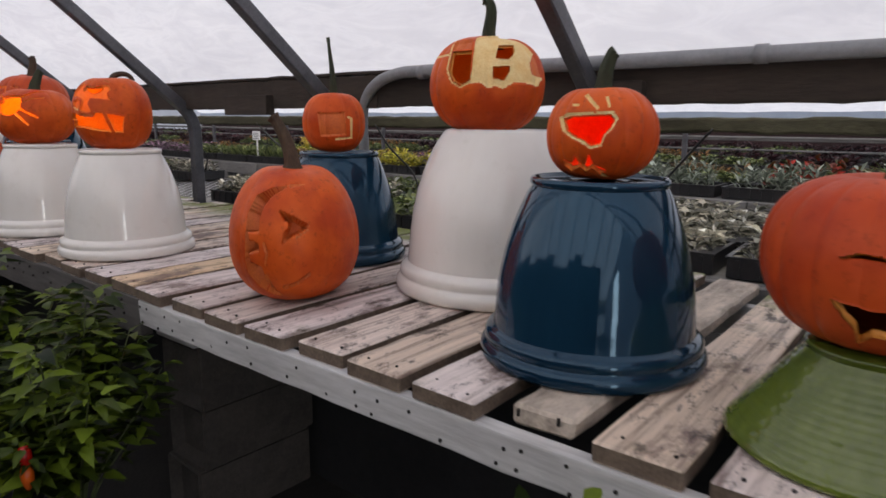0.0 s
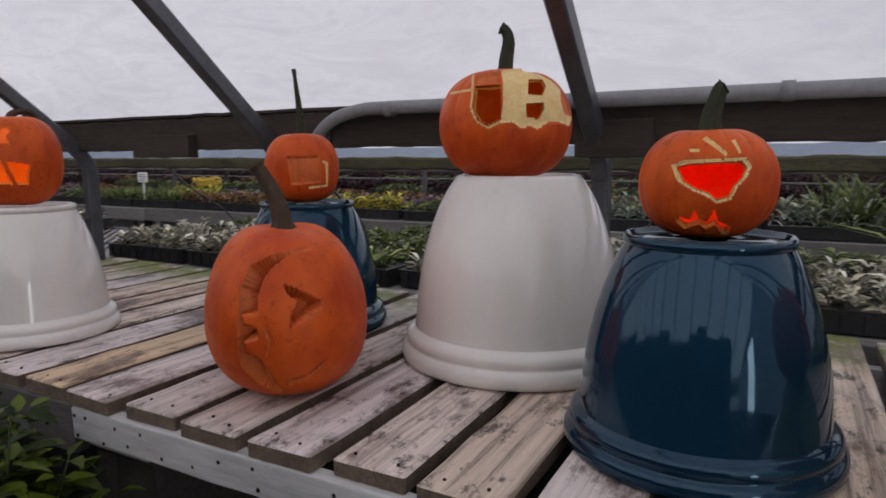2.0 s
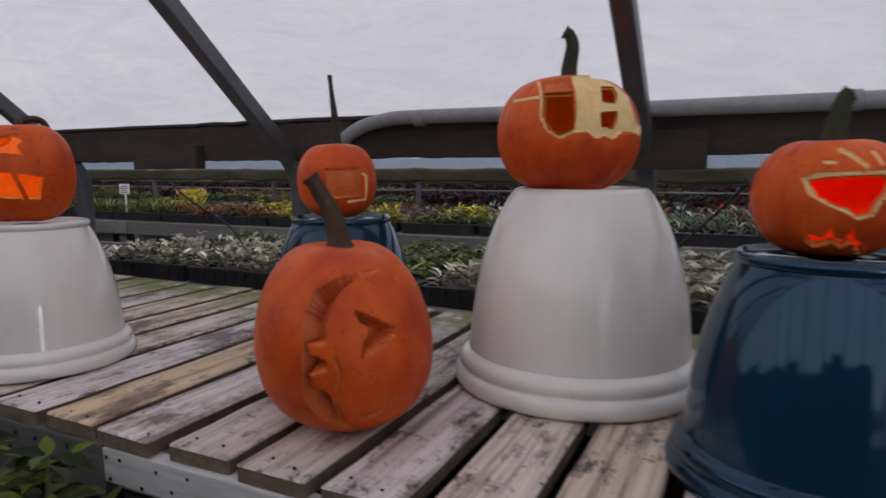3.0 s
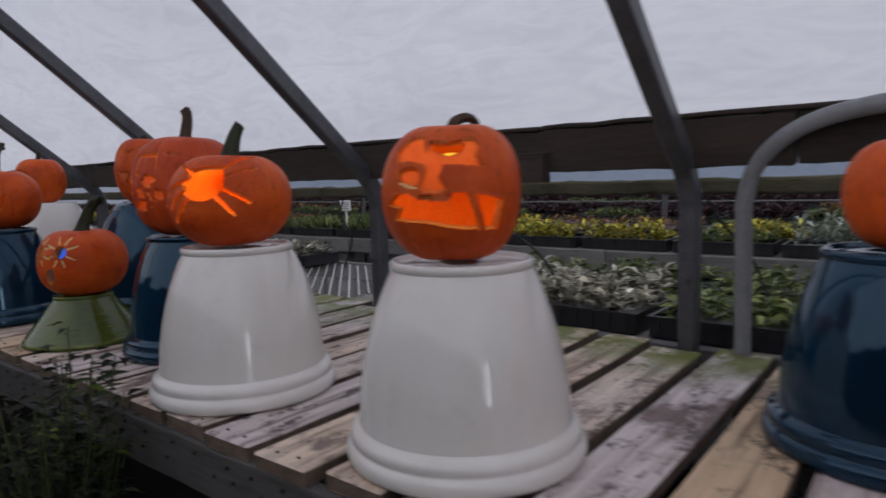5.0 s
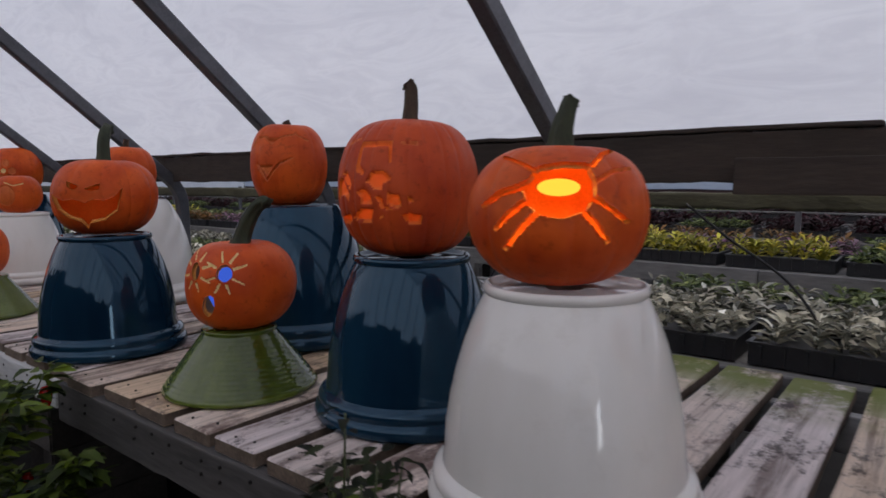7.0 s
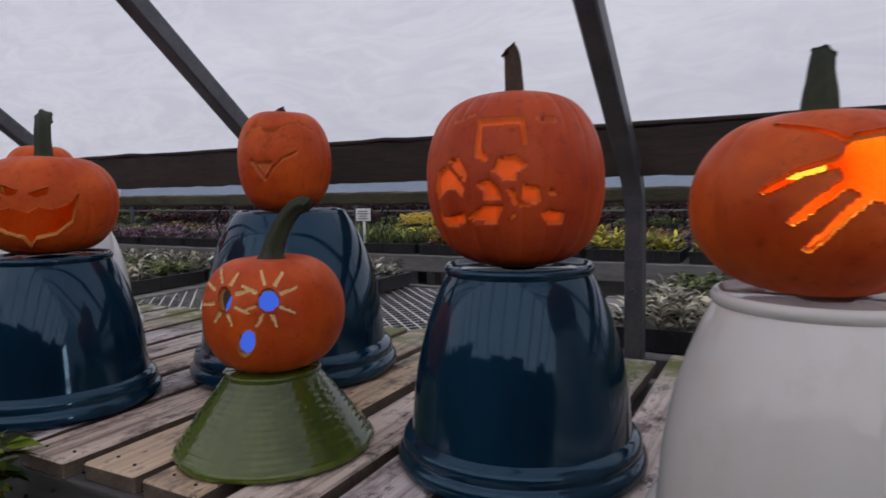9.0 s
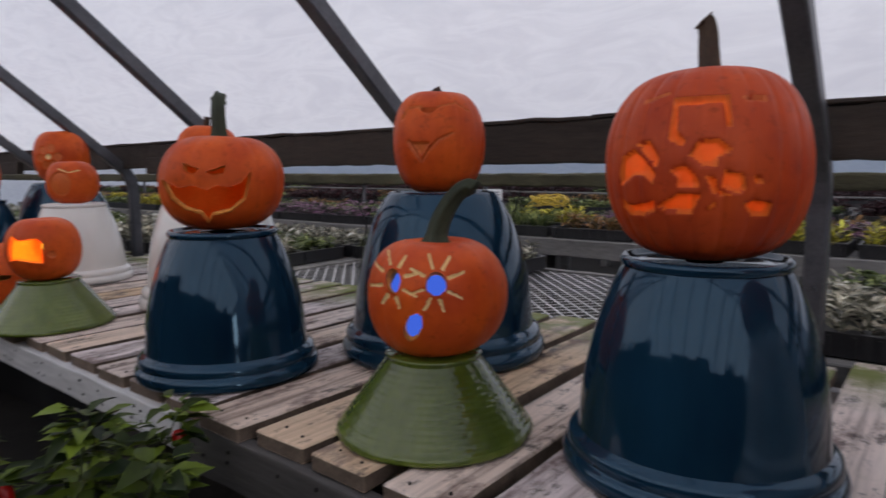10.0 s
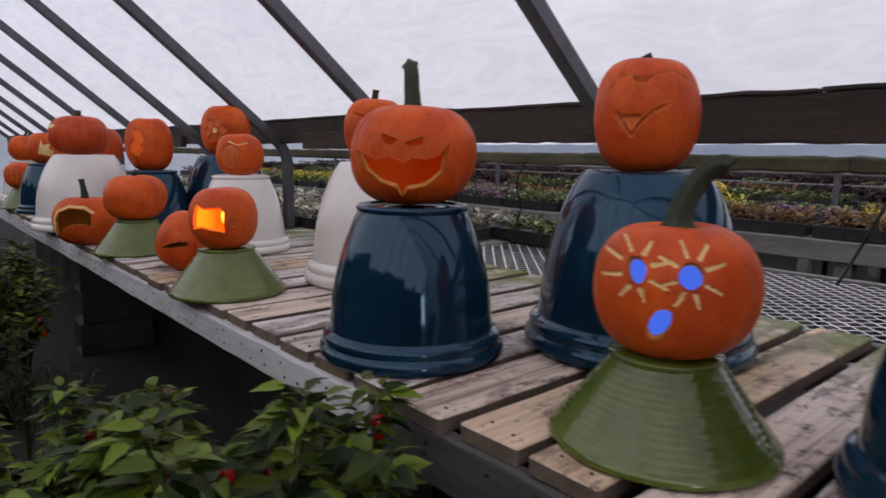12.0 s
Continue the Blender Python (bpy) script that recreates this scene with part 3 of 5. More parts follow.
def glazed_pot(x, y, colour, size, label, group, turn=0):
    """A bell-shaped glazed pot standing upside down; size 1 is the middle one."""
    key = (colour, size)
    if key not in POT_MESH:
        wide, tall = (1.282, 1.282) if size == 2 else (1.01, 1.04)
        wob = lambda a, r, z: 1 + 0.004 * math.sin(2 * a + 3 * z) + 0.003 * math.sin(3 * a + 20 * z)
        POT_MESH[key] = [lathe(n, scaled(p, wide, tall), M[colour], 112, wob) for n, p in (("body", BODY_LARGE if size == 2 else BODY), ("rim", BAND), ("foot_ring", LIP_LARGE if size == 2 else LIP))]
    pot = thing("flower_pot", pose(x, y, TOP + 0.001, rz=turn), label, "flower pot", group)
    for n, me in zip(("body", "rim", "foot_ring"), POT_MESH[key]):
        part(n, me, pot)
    return pot


def woven_wave(a, r, z):
    row = int(z * 118)
    step = abs(math.sin(a * 24 + (row % 2) * math.pi * 0.5)) ** 0.6
    lumps = 0.35 + 0.65 * abs(math.sin(a * 2.0 + 0.5))
    return 1 + 0.019 * lumps * step * (0.5 - abs((z * 118) % 1 - 0.5)) * 2 + 0.004 * math.sin(8 * a)


CONE = [(0.170, 0.0), (0.1795, 0.001), (0.1805, 0.005), (0.178, 0.010)] + [(0.176 - (0.176 - 0.086) * k / 44, 0.012 + 0.112 * k / 44) for k in range(45)] + [(0.086, 0.127), (0.088, 0.131), (0.084, 0.134), (0.0, 0.132)]
cone_parts = [(n, lathe(n, CONE[a:b], M["green"], 144, woven_wave)) for n, a, b in (("rim", 0, 5), ("body", 4, 49), ("foot_ring", 48, len(CONE)))]


def green_pot(x, y, turn=0, s=1.0):
    pot = thing("flower_pot", pose(x, y, TOP + 0.001, rz=turn), "upturned olive green glazed pot with a basket pattern", "flower pot", "green pots")
    pot.scale = (s, s, 1.085 * s)
    for n, me in cone_parts:
        part(n, me, pot)
    return pot


BLUE_L, WHITE_L = "upturned dark blue glazed ceramic pot on the planks", "upturned cream white glazed ceramic pot on the planks"


# ---- carved pumpkins ----
def outline_distance(poly, px, pz):
    """Signed distance of points from a closed outline, negative inside."""
    p = np.asarray(poly, float)
    q = np.roll(p, -1, 0)
    best = np.full(px.shape, 1e9)
    inside = np.zeros(px.shape, bool)
    near = np.zeros(px.shape + (2,))
    for (ax, az), (bx, bz) in zip(p, q):
        ex, ez = bx - ax, bz - az
        t = np.clip(((px - ax) * ex + (pz - az) * ez) / (ex * ex + ez * ez + 1e-12), 0, 1)
        nx, nz = ax + t * ex, az + t * ez
        d = np.hypot(px - nx, pz - nz)
        m = d < best
        best = np.where(m, d, best)
        near[m] = np.stack([nx, nz], -1)[m]
        cross = ((az > pz) != (bz > pz)) & (px < (bx - ax) * (pz - az) / (bz - az + 1e-12) + ax)
        inside ^= cross
    return np.where(inside, -best, best), near


def stroke(points, w0, w1=None):
    """The outline of a brush stroke along points, w0 wide at the start and w1 at the end."""
    w1 = w0 if w1 is None else w1
    pts = [np.array(p, float) for p in points]
    a, b = [], []
    for i, p in enumerate(pts):
        d = pts[min(i + 1, len(pts) - 1)] - pts[max(i - 1, 0)]
        d = d / (np.linalg.norm(d) + 1e-9)
        n = np.array([-d[1], d[0]]) * 0.5 * (w0 + (w1 - w0) * i / max(len(pts) - 1, 1))
        a.append(tuple(p + n))
        b.append(tuple(p - n))
    return a + b[::-1]


def oval(cx, cy, rx, ry, tilt=0, n=18):
    c, s = math.cos(radians(tilt)), math.sin(radians(tilt))
    return [(cx + rx * math.cos(a) * c - ry * math.sin(a) * s, cy + rx * math.cos(a) * s + ry * math.sin(a) * c) for a in (2 * math.pi * k / n for k in range(n))]


def frame_of(cx, cy, hw, hh, shapes, shrink=1.0):
    """Turns shapes drawn on a picture of the pumpkin into its own half-widths and half-heights, y up."""
    return [(mode, [((x - cx) / hw, (cy - y) / hh) for x, y in (grown(poly, shrink) if shrink != 1.0 else poly)]) for mode, poly in shapes]


def grown(poly, k):
    """The same outline, larger by k about its middle."""
    cx, cy = sum(p[0] for p in poly) / len(poly), sum(p[1] for p in poly) / len(poly)
    return [(cx + (x - cx) * k, cy + (y - cy) * k) for x, y in poly]


GRIN = [(413, 312), (428, 345), (450, 362), (474, 370), (484, 386), (492, 372), (520, 367), (545, 348), (556, 298), (540, 318), (520, 326), (500, 322), (485, 330), (462, 322), (440, 326), (425, 318)]
MAW = [(690, 452), (720, 440), (780, 437), (870, 433), (886, 455), (870, 490), (850, 507), (835, 545), (800, 552), (770, 532), (740, 520), (705, 497)]
DEPTH = {"skin": 0.004, "rind": 0.006, "groove": 0.014, "deep": 0.055, "thin": 0.006}
SLOT = {"skin": 1, "rind": 2, "groove": 2, "deep": 2, "thin": 4}


def pumpkin(label, x, y, base, hw, hh, face, carves=(), ribs=14, rib=0.02, stem=(), stem_r=(0.016, 0.010), stem_mat="stem_green", skin="skin_a",
            square=0.85, tilt=(0, 0), lamp=None, fine=True, seed=0, dimple=0.12, egg=0.0, deep=1.0, group="pumpkins on the bench"):
    """face: the heading in degrees to which the carving looks, 0 along -y, positive towards +x; deep: depth over width. stem: points from the crown, in metres."""
    rng = random.Random(seed)
    if fine and carves:
        az = np.concatenate([np.linspace(-78, 78, 170, endpoint=False), np.linspace(78, 282, 50, endpoint=False)])
        rows = 120
    else:
        az = np.linspace(-180, 180, 96, endpoint=False)
        rows = 48
    az = np.radians(az)
    th = np.linspace(-0.5, 0.5, rows) * math.pi
    A, T = np.meshgrid(az, th, indexing="ij")
    co, si = np.cos(T).clip(0, 1), np.sin(T)
    rho = hw * co ** square * (1 - egg * si)
    z = hh * np.sign(si) * np.abs(si) ** 0.96
    phase = rng.uniform(0, 6.28)
    lobes = ribs * A / 2 + phase + 0.25 * np.sin(2 * A + seed)
    groove = (1 - np.abs(np.sin(lobes))) ** 2.2
    fade = np.clip(co * 1.6, 0, 1) ** 0.7
    k = 1 - rib * groove * (0.5 + 0.5 * fade) * (1 + 0.8 * np.clip(np.abs(si) - 0.4, 0, 1))
    wob = 1 + 0.018 * np.sin(A + phase * 2 + 1.5 * T) + 0.012 * np.sin(2 * A + phase + T) + 0.010 * np.sin(3 * A - 2 * T + seed)
    rho = rho * k * wob
    sink = np.exp(-(rho / (0.30 * hw)) ** 2)
    z = z - dimple * hh * sink * (si > 0) + 0.5 * dimple * hh * sink * (si < 0)
    z = z * (1 + 0.010 * np.sin(A * 2 + phase))
    P = np.stack([rho * np.sin(A), -deep * rho * np.cos(A), z], -1)
    N = np.stack([np.sin(A) * co / hw, -np.cos(A) * co / hw, si / hh], -1)
    N /= np.linalg.norm(N, axis=-1, keepdims=True) + 1e-9
    na, nt = P.shape[:2]
    ia, it = np.meshgrid(np.arange(na), np.arange(nt - 1), indexing="ij")
    ja = (ia + 1) % na
    quad = np.stack([ia * nt + it, ja * nt + it, ja * nt + it + 1, ia * nt + it + 1], -1).reshape(-1, 4)
    mat = np.zeros(len(quad), int)
    gone = np.zeros(len(quad), bool)
    open_in = np.zeros(len(quad), bool)
    push = np.zeros((na, nt))
    front = np.cos(A) > 0.12
    cell = hw * radians(156) / 170 * 0.55
    for mode, poly in carves:
        poly = [(u * hw, v * hh) for u, v in poly]
        rough = [(u + rng.uniform(-1, 1) * 0.0007, v + rng.uniform(-1, 1) * 0.0007) for u, v in poly]
        d, near = outline_distance(rough, P[..., 0], P[..., 2])
        snap = (np.abs(d) < cell) & front
        P[..., 0] = np.where(snap, near[..., 0], P[..., 0])
        P[..., 2] = np.where(snap, near[..., 1], P[..., 2])
        flat = P.reshape(-1, 3)
        mid = flat[quad].mean(1)
        dm, _ = outline_distance(rough, mid[:, 0], mid[:, 2])
        hit = (dm < 0) & front.reshape(-1)[quad].all(1)
        if mode == "hole":
            gone |= hit
        else:
            push = np.where((d < -cell) & front, np.maximum(push, DEPTH[mode]), push)
            mat[hit] = SLOT[mode]
            if mode == "thin":
                open_in |= hit
    thick = 0.007 + 0.03 * hw
    outer = (P - N * push[..., None]).reshape(-1, 3)
    faces, index, verts = [quad[~gone]], [mat[~gone]], [outer]
    if gone.any() or open_in.any():
        inner = (P - N * thick).reshape(-1, 3)
        verts.append(inner)
        off = len(outer)
        keep = ~(gone | open_in)
        faces.append(quad[keep][:, ::-1] + off)
        index.append(np.full(keep.sum(), 3))
        edges = {}
        for q in quad[gone].tolist():
            for e in zip(q, q[1:] + q[:1]):
                edges[e] = edges.get(e, 0) + 1
        rim = [e for e in edges if (e[1], e[0]) not in edges]
        if rim:
            w = np.array([(b, a, a + off, b + off) for a, b in rim])
            faces.append(w)
            index.append(np.full(len(w), 5))
    V, F, I = np.concatenate(verts), np.concatenate(faces), np.concatenate(index)
    me = from_lists("shell", V.tolist(), F.tolist(), [M[skin], M["flesh"], M["rind"], M["inside"], M["thin"], M["cut"]], I)
    low = float(P[..., 2].min())
    ob = thing("pumpkin", pose(x, y, base, tilt[0], tilt[1], face) @ pose(0, 0, -low), label, "pumpkin", group)
    part("shell", me, ob)
    if stem:
        crown = hh * (1 - dimple) - 0.004
        pts = smooth_path([(0, 0, crown - 0.012)] + [(a, b, crown + c) for a, b, c in stem], 5)
        r0, r1 = stem_r
        shape = lambda t: r1 + (r0 - r1) * (1 - t) ** 1.5 + r0 * 1.1 * max(0, 1 - t * 5) ** 2 + (0.25 * r1 if t > 0.93 else 0)
        v, f = tube(pts, shape, 20, 5, 0.16, twist=0.8)
        part("stem", from_lists("stem", v, f, M[stem_mat]), ob, "ridged dry stem")
    if lamp:
        colour, watts, at, bulb = lamp
        lt = bpy.data.lights.new("pumpkin_light", "POINT")
        lt.energy, lt.color, lt.shadow_soft_size = watts, colour, 0.012
        lo = new("pumpkin_light", lt)
        lo.matrix_basis = ob.matrix_basis @ pose(*at)
        if bulb:
            bm = bmesh.new()
            bmesh.ops.create_uvsphere(bm, u_segments=16, v_segments=10, radius=1)
            bmesh.ops.scale(bm, vec=bulb, verts=bm.verts)
            part("light", (bm, glow("pumpkin light glow", (colour[0], colour[1] * 1.25, colour[2]), 1.5 if colour[0] > 0.5 else 0.6)), ob, "glowing light inside", pose(at[0], at[1] + 0.02, at[2]))
    return ob


WARM, RED, BLUE = (1.0, 0.42, 0.04), (1.0, 0.01, 0.015), (0.08, 0.15, 1.0)

# first group, by the start of the walk
green_pot(-0.151, 0.217, 10)
pumpkin("large orange pumpkin with a carved star mouth", -0.157, 0.237, TOP + 0.146, 0.155, 0.116, 3, frame_of(1552, 468, 160, 165, [
    ("hole", [(1500, 440), (1525, 425), (1568, 428), (1590, 440), (1560, 434), (1525, 434)]),
    ("hole", [(1500, 510), (1545, 520), (1600, 512), (1570, 540), (1590, 575), (1550, 570), (1535, 596), (1530, 560)])]),
    16, 0.03, [(0, 0, 0.02), (0.01, 0, 0.05)], skin="skin_b", seed=1, square=0.62)

glazed_pot(-0.612, 0.308, "blue", 1, BLUE_L, "blue pots", 20)
pumpkin("orange pumpkin with a jagged carved mouth, lit red inside", -0.619, 0.319, 1.073, 0.101, 0.085, 24, frame_of(832, 508, 215, 175, [
    ("skin", grown(MAW, 1.10)), ("hole", MAW),
    ("hole", [(700, 600), (735, 612), (742, 580), (762, 612), (785, 615), (796, 578), (816, 612), (862, 635), (866, 660), (835, 650), (812, 628), (790, 644), (765, 625), (735, 644), (708, 625)]),
    ("skin", stroke([(728, 407), (754, 408)], 9)), ("skin", stroke([(776, 370), (800, 395), (824, 420)], 14, 11)), ("skin", stroke([(850, 376), (863, 414)], 11, 7)), ("skin", stroke([(842, 652), (870, 660)], 9, 5))]),
    16, 0.035, [(0.002, 0, 0.024), (0.007, 0, 0.050), (0.014, 0.0, 0.070), (0.018, 0.0, 0.074)], (0.016, 0.0095), seed=2, square=0.75, lamp=(RED, 0.06, (0, 0.03, 0.0), None))

glazed_pot(-1.048, 0.622, "white", 2, "large upturned cream white glazed ceramic pot", "white pots", 60)
pumpkin("orange pumpkin with letters carved to pale flesh", -1.073, 0.603, 1.148, 0.149, 0.121, 19, frame_of(242, 325, 195, 160, [
    ("skin", [(236, 182), (275, 175), (310, 168), (360, 175), (400, 210), (424, 250), (432, 300), (425, 332), (400, 325), (365, 325), (340, 345), (315, 335), (300, 345), (270, 325), (240, 330), (246, 280), (244, 225)]),
    ("rind", [(166, 190), (228, 186), (234, 222), (166, 222)]),
    ("skin", stroke([(157, 188), (163, 245), (160, 285), (176, 322), (206, 340), (246, 322)], 7)),
    ("skin", stroke([(90, 238), (157, 236)], 7)),
    ("hole", [(170, 226), (168, 290), (186, 324), (212, 332), (242, 314), (240, 226)]),
    ("rind", [(402, 222), (420, 226), (431, 262), (428, 302), (411, 296), (402, 258)]),
    ("hole", [(312, 205), (350, 200), (360, 225), (350, 250), (312, 248)]),
    ("hole", [(308, 275), (355, 270), (358, 290), (345, 315), (310, 315)])]),
    13, 0.025, [(0, 0, 0.03), (0.006, 0, 0.075), (0.0, 0, 0.10), (-0.012, 0, 0.108)], (0.018, 0.010), seed=3, square=0.7, lamp=((1.0, 0.25, 0.05), 0.025, (0, 0.03, 0), None))

glazed_pot(-1.664, 0.624, "blue", 1, BLUE_L, "blue pots", 75)
pumpkin("small orange pumpkin with a square scraped on it", -1.658, 0.600, 1.077, 0.099, 0.094, 48, frame_of(591, 213, 54, 53, [
    ("rind", [(564, 197), (609, 195), (611, 234), (568, 237)]),
    ("skin", stroke([(613, 203), (619, 206), (619, 238), (592, 241)], 4))]),
    10, 0.02, [(0, 0, 0.03), (-0.003, 0, 0.08), (-0.008, 0, 0.13), (-0.013, 0, 0.178)], (0.014, 0.0042), seed=4, square=0.7)

pumpkin("tall orange pumpkin carved in deep relief, standing on the planks", -1.395, 0.226, TOP + 0.001, 0.157, 0.168, 50, frame_of(293, 561, 278, 295, [
    ("deep", [(285, 342), (215, 352), (150, 382), (118, 448), (103, 540), (98, 640), (110, 700), (150, 748), (200, 782), (248, 797), (205, 750), (180, 712), (168, 660), (120, 645), (118, 606), (158, 596), (158, 566), (120, 560), (114, 518), (160, 522), (165, 470), (185, 420), (215, 384)]),
    ("deep", [(238, 430), (300, 460), (364, 498), (305, 532), (250, 562), (258, 520), (275, 505), (280, 480), (256, 468)]),
    ("groove", stroke([(246, 750), (300, 730), (358, 684)], 18, 8)), ("rind", stroke([(305, 540), (360, 505)], 12, 6)), ("rind", stroke([(180, 690), (215, 770)], 12, 5)),
    ("rind", stroke([(285, 345), (345, 340)], 10, 4)), ("rind", stroke([(178, 560), (190, 600), (180, 650)], 12, 6))]),
    9, 0.012, [(-0.002, 0.006, 0.03), (-0.012, 0.014, 0.070), (-0.032, 0.024, 0.112), (-0.046, 0.028, 0.134)], (0.021, 0.0125), "stem_brown", seed=5, square=0.72, dimple=0.10, egg=0.11, deep=1.30)

glazed_pot(-2.278, 0.213, "white", 1, WHITE_L, "white pots", 140)
pumpkin("orange pumpkin with an angry face, lit by a candle", -2.286, 0.204, 1.077, 0.118, 0.117, 37, frame_of(454, 440, 341, 338, [
    ("thin", [(195, 245), (260, 178), (330, 168), (332, 240), (358, 195), (405, 200), (470, 205), (512, 186), (562, 192), (586, 230), (562, 262), (602, 322), (500, 312), (418, 306), (396, 360), (430, 425), (380, 436), (310, 428), (302, 400), (332, 330), (325, 308), (250, 285), (200, 292)]),
    ("thin", [(205, 335), (255, 318), (300, 325), (308, 372), (288, 402), (235, 396), (202, 370)]),
    ("hole", [(358, 197), (400, 207), (440, 207), (500, 196), (522, 206), (500, 242), (445, 264), (400, 252), (364, 232)]),
    ("hole", [(137, 490), (178, 442), (230, 430), (300, 465), (430, 477), (460, 430), (525, 438), (548, 500), (580, 606), (500, 602), (420, 590), (350, 575), (290, 572), (230, 566), (175, 562), (198, 505)]),
    ("hole", [(558, 445), (612, 450), (686, 470), (668, 550), (656, 612), (602, 608), (588, 545)]),
    ("skin", stroke([(212, 388), (250, 404), (292, 412)], 12, 6)), ("groove", stroke([(395, 142), (405, 160)], 22, 14)), ("groove", stroke([(500, 145), (560, 165)], 18, 14)),
    ("groove", stroke([(300, 452), (370, 462), (440, 455)], 14, 10))]),
    12, 0.022, [(0.004, 0.004, 0.015), (0.014, 0.014, 0.026), (0.030, 0.030, 0.029), (0.043, 0.043, 0.021), (0.047, 0.048, 0.008)], (0.010, 0.0065), "stem_brown", seed=6, square=0.66,
    lamp=(WARM, 0.22, (0.0, 0.0, 0.050), (0.032, 0.012, 0.018)))

glazed_pot(-2.917, 0.201, "white", 1, WHITE_L, "white pots", 230)
pumpkin("orange pumpkin carved with a spider, lit by a candle", -2.930, 0.200, 1.078, 0.138, 0.106, 28.5, frame_of(306, 675, 343, 259, [
    ("hole", [(190, 560), (240, 500), (320, 486), (400, 490), (425, 540), (430, 600), (390, 650), (320, 675), (250, 665), (202, 632), (186, 592)]),
    ("hole", stroke([(205, 560), (110, 592), (38, 640)], 28, 20)), ("hole", stroke([(208, 610), (140, 660), (88, 720)], 26, 20)), ("hole", stroke([(240, 648), (180, 710), (123, 786)], 26, 18)),
    ("hole", stroke([(385, 648), (425, 690), (472, 756)], 26, 18)), ("hole", stroke([(418, 602), (480, 645), (542, 690)], 26, 18)),
    ("hole", stroke([(235, 522), (170, 490), (108, 466)], 20, 12)), ("hole", stroke([(412, 505), (450, 462), (492, 445)], 20, 14)), ("thin", stroke([(425, 555), (480, 522), (550, 510)], 16, 12))]),
    12, 0.022, [(0.003, 0.006, 0.025), (0.008, 0.014, 0.052), (0.015, 0.024, 0.078), (0.018, 0.027, 0.084)], (0.022, 0.0105), seed=7, square=0.7,
    lamp=(WARM, 0.62, (0.0, 0.02, 0.040), (0.034, 0.014, 0.014)))

glazed_pot(-3.360, 0.352, "blue", 1, BLUE_L, "blue pots", 310)
pumpkin("big round orange pumpkin with a tractor scraped thin and glowing", -3.361, 0.346, 1.077, 0.149, 0.142, 18, frame_of(417, 532, 342, 328, [
    ("thin", [(140, 560), (150, 500), (190, 480), (235, 520), (265, 560), (255, 590), (225, 560), (190, 565), (150, 600)]),
    ("thin", [(195, 460), (245, 455), (272, 510), (265, 545), (240, 510)]),
    ("thin", [(155, 640), (180, 665), (240, 650), (262, 640), (265, 675), (240, 695), (185, 700), (160, 670)]),
    ("thin", [(300, 545), (345, 530), (385, 570), (392, 600), (325, 598), (330, 570)]),
    ("thin", [(268, 660), (330, 618), (400, 620), (375, 680), (290, 680)]),
    ("thin", [(355, 500), (380, 460), (440, 452), (485, 490), (440, 510), (440, 540), (395, 535)]),
    ("thin", [(405, 560), (435, 570), (445, 610), (500, 630), (430, 620)]), ("thin", [(460, 548), (515, 560), (522, 610), (500, 622), (455, 600)]),
    ("thin", [(410, 670), (435, 645), (440, 655), (420, 675)]), ("thin", [(515, 650), (550, 640), (600, 650), (590, 690), (540, 690)]), ("thin", [(545, 570), (565, 570), (570, 590), (548, 590)]),
    ("thin", [(310, 320), (470, 320), (480, 420), (465, 420), (455, 345), (325, 345), (320, 430), (350, 465), (335, 478), (292, 455), (300, 400)]),
    ("rind", [(500, 325), (570, 325), (575, 345), (510, 340)]), ("rind", stroke([(215, 330), (300, 305)], 14, 8))], 0.97),
    24, 0.022, [(-0.001, 0.01, 0.03), (-0.003, 0.02, 0.062), (-0.006, 0.024, 0.084), (-0.012, 0.024, 0.092)], (0.016, 0.012), "stem_brown", "skin_b", seed=8, square=0.6,
    lamp=(WARM, 0.24, (0.0, 0.0, 0.0), None), dimple=0.08)

green_pot(-3.794, 0.213, 30)
star = []
for ex, ey, r0, r1 in ((818, 480, 24, 46), (888, 482, 24, 48)):
    for a in (20, 62, 105, 150, 200, 245, 285, 330):
        c, s = math.cos(radians(a)), math.sin(radians(a))
        star.append(("skin", stroke([(ex + r0 * c * 0.8, ey - r0 * s), (ex + r1 * c, ey - r1 * s)], 6, 3.5)))
star += [("hole", oval(818, 480, 12, 20)), ("hole", oval(888, 482, 17, 19)), ("hole", oval(850, 556, 14, 27, 18))]
pumpkin("orange pumpkin with starry eyes and a round mouth, lit blue inside", -3.791, 0.218, TOP + 0.146, 0.128, 0.106, 38.6, frame_of(886, 523, 124, 106, star),
        8, 0.012, [(0.004, 0.012, 0.024), (0.018, 0.016, 0.060), (0.040, 0.012, 0.094), (0.062, 0.004, 0.108), (0.070, 0.0, 0.104)], (0.021, 0.013), "stem_green", seed=9, square=0.66, dimple=0.14,
        # oversized glowing body stands in for the blue-lit inner wall behind the holes
        lamp=(BLUE, 2.6, (0.0, 0.0, -0.014), (0.090, 0.03, 0.084)))

glazed_pot(-4.114, 0.640, "blue", 2, "large upturned dark blue glazed ceramic pot", "blue pots", 100)
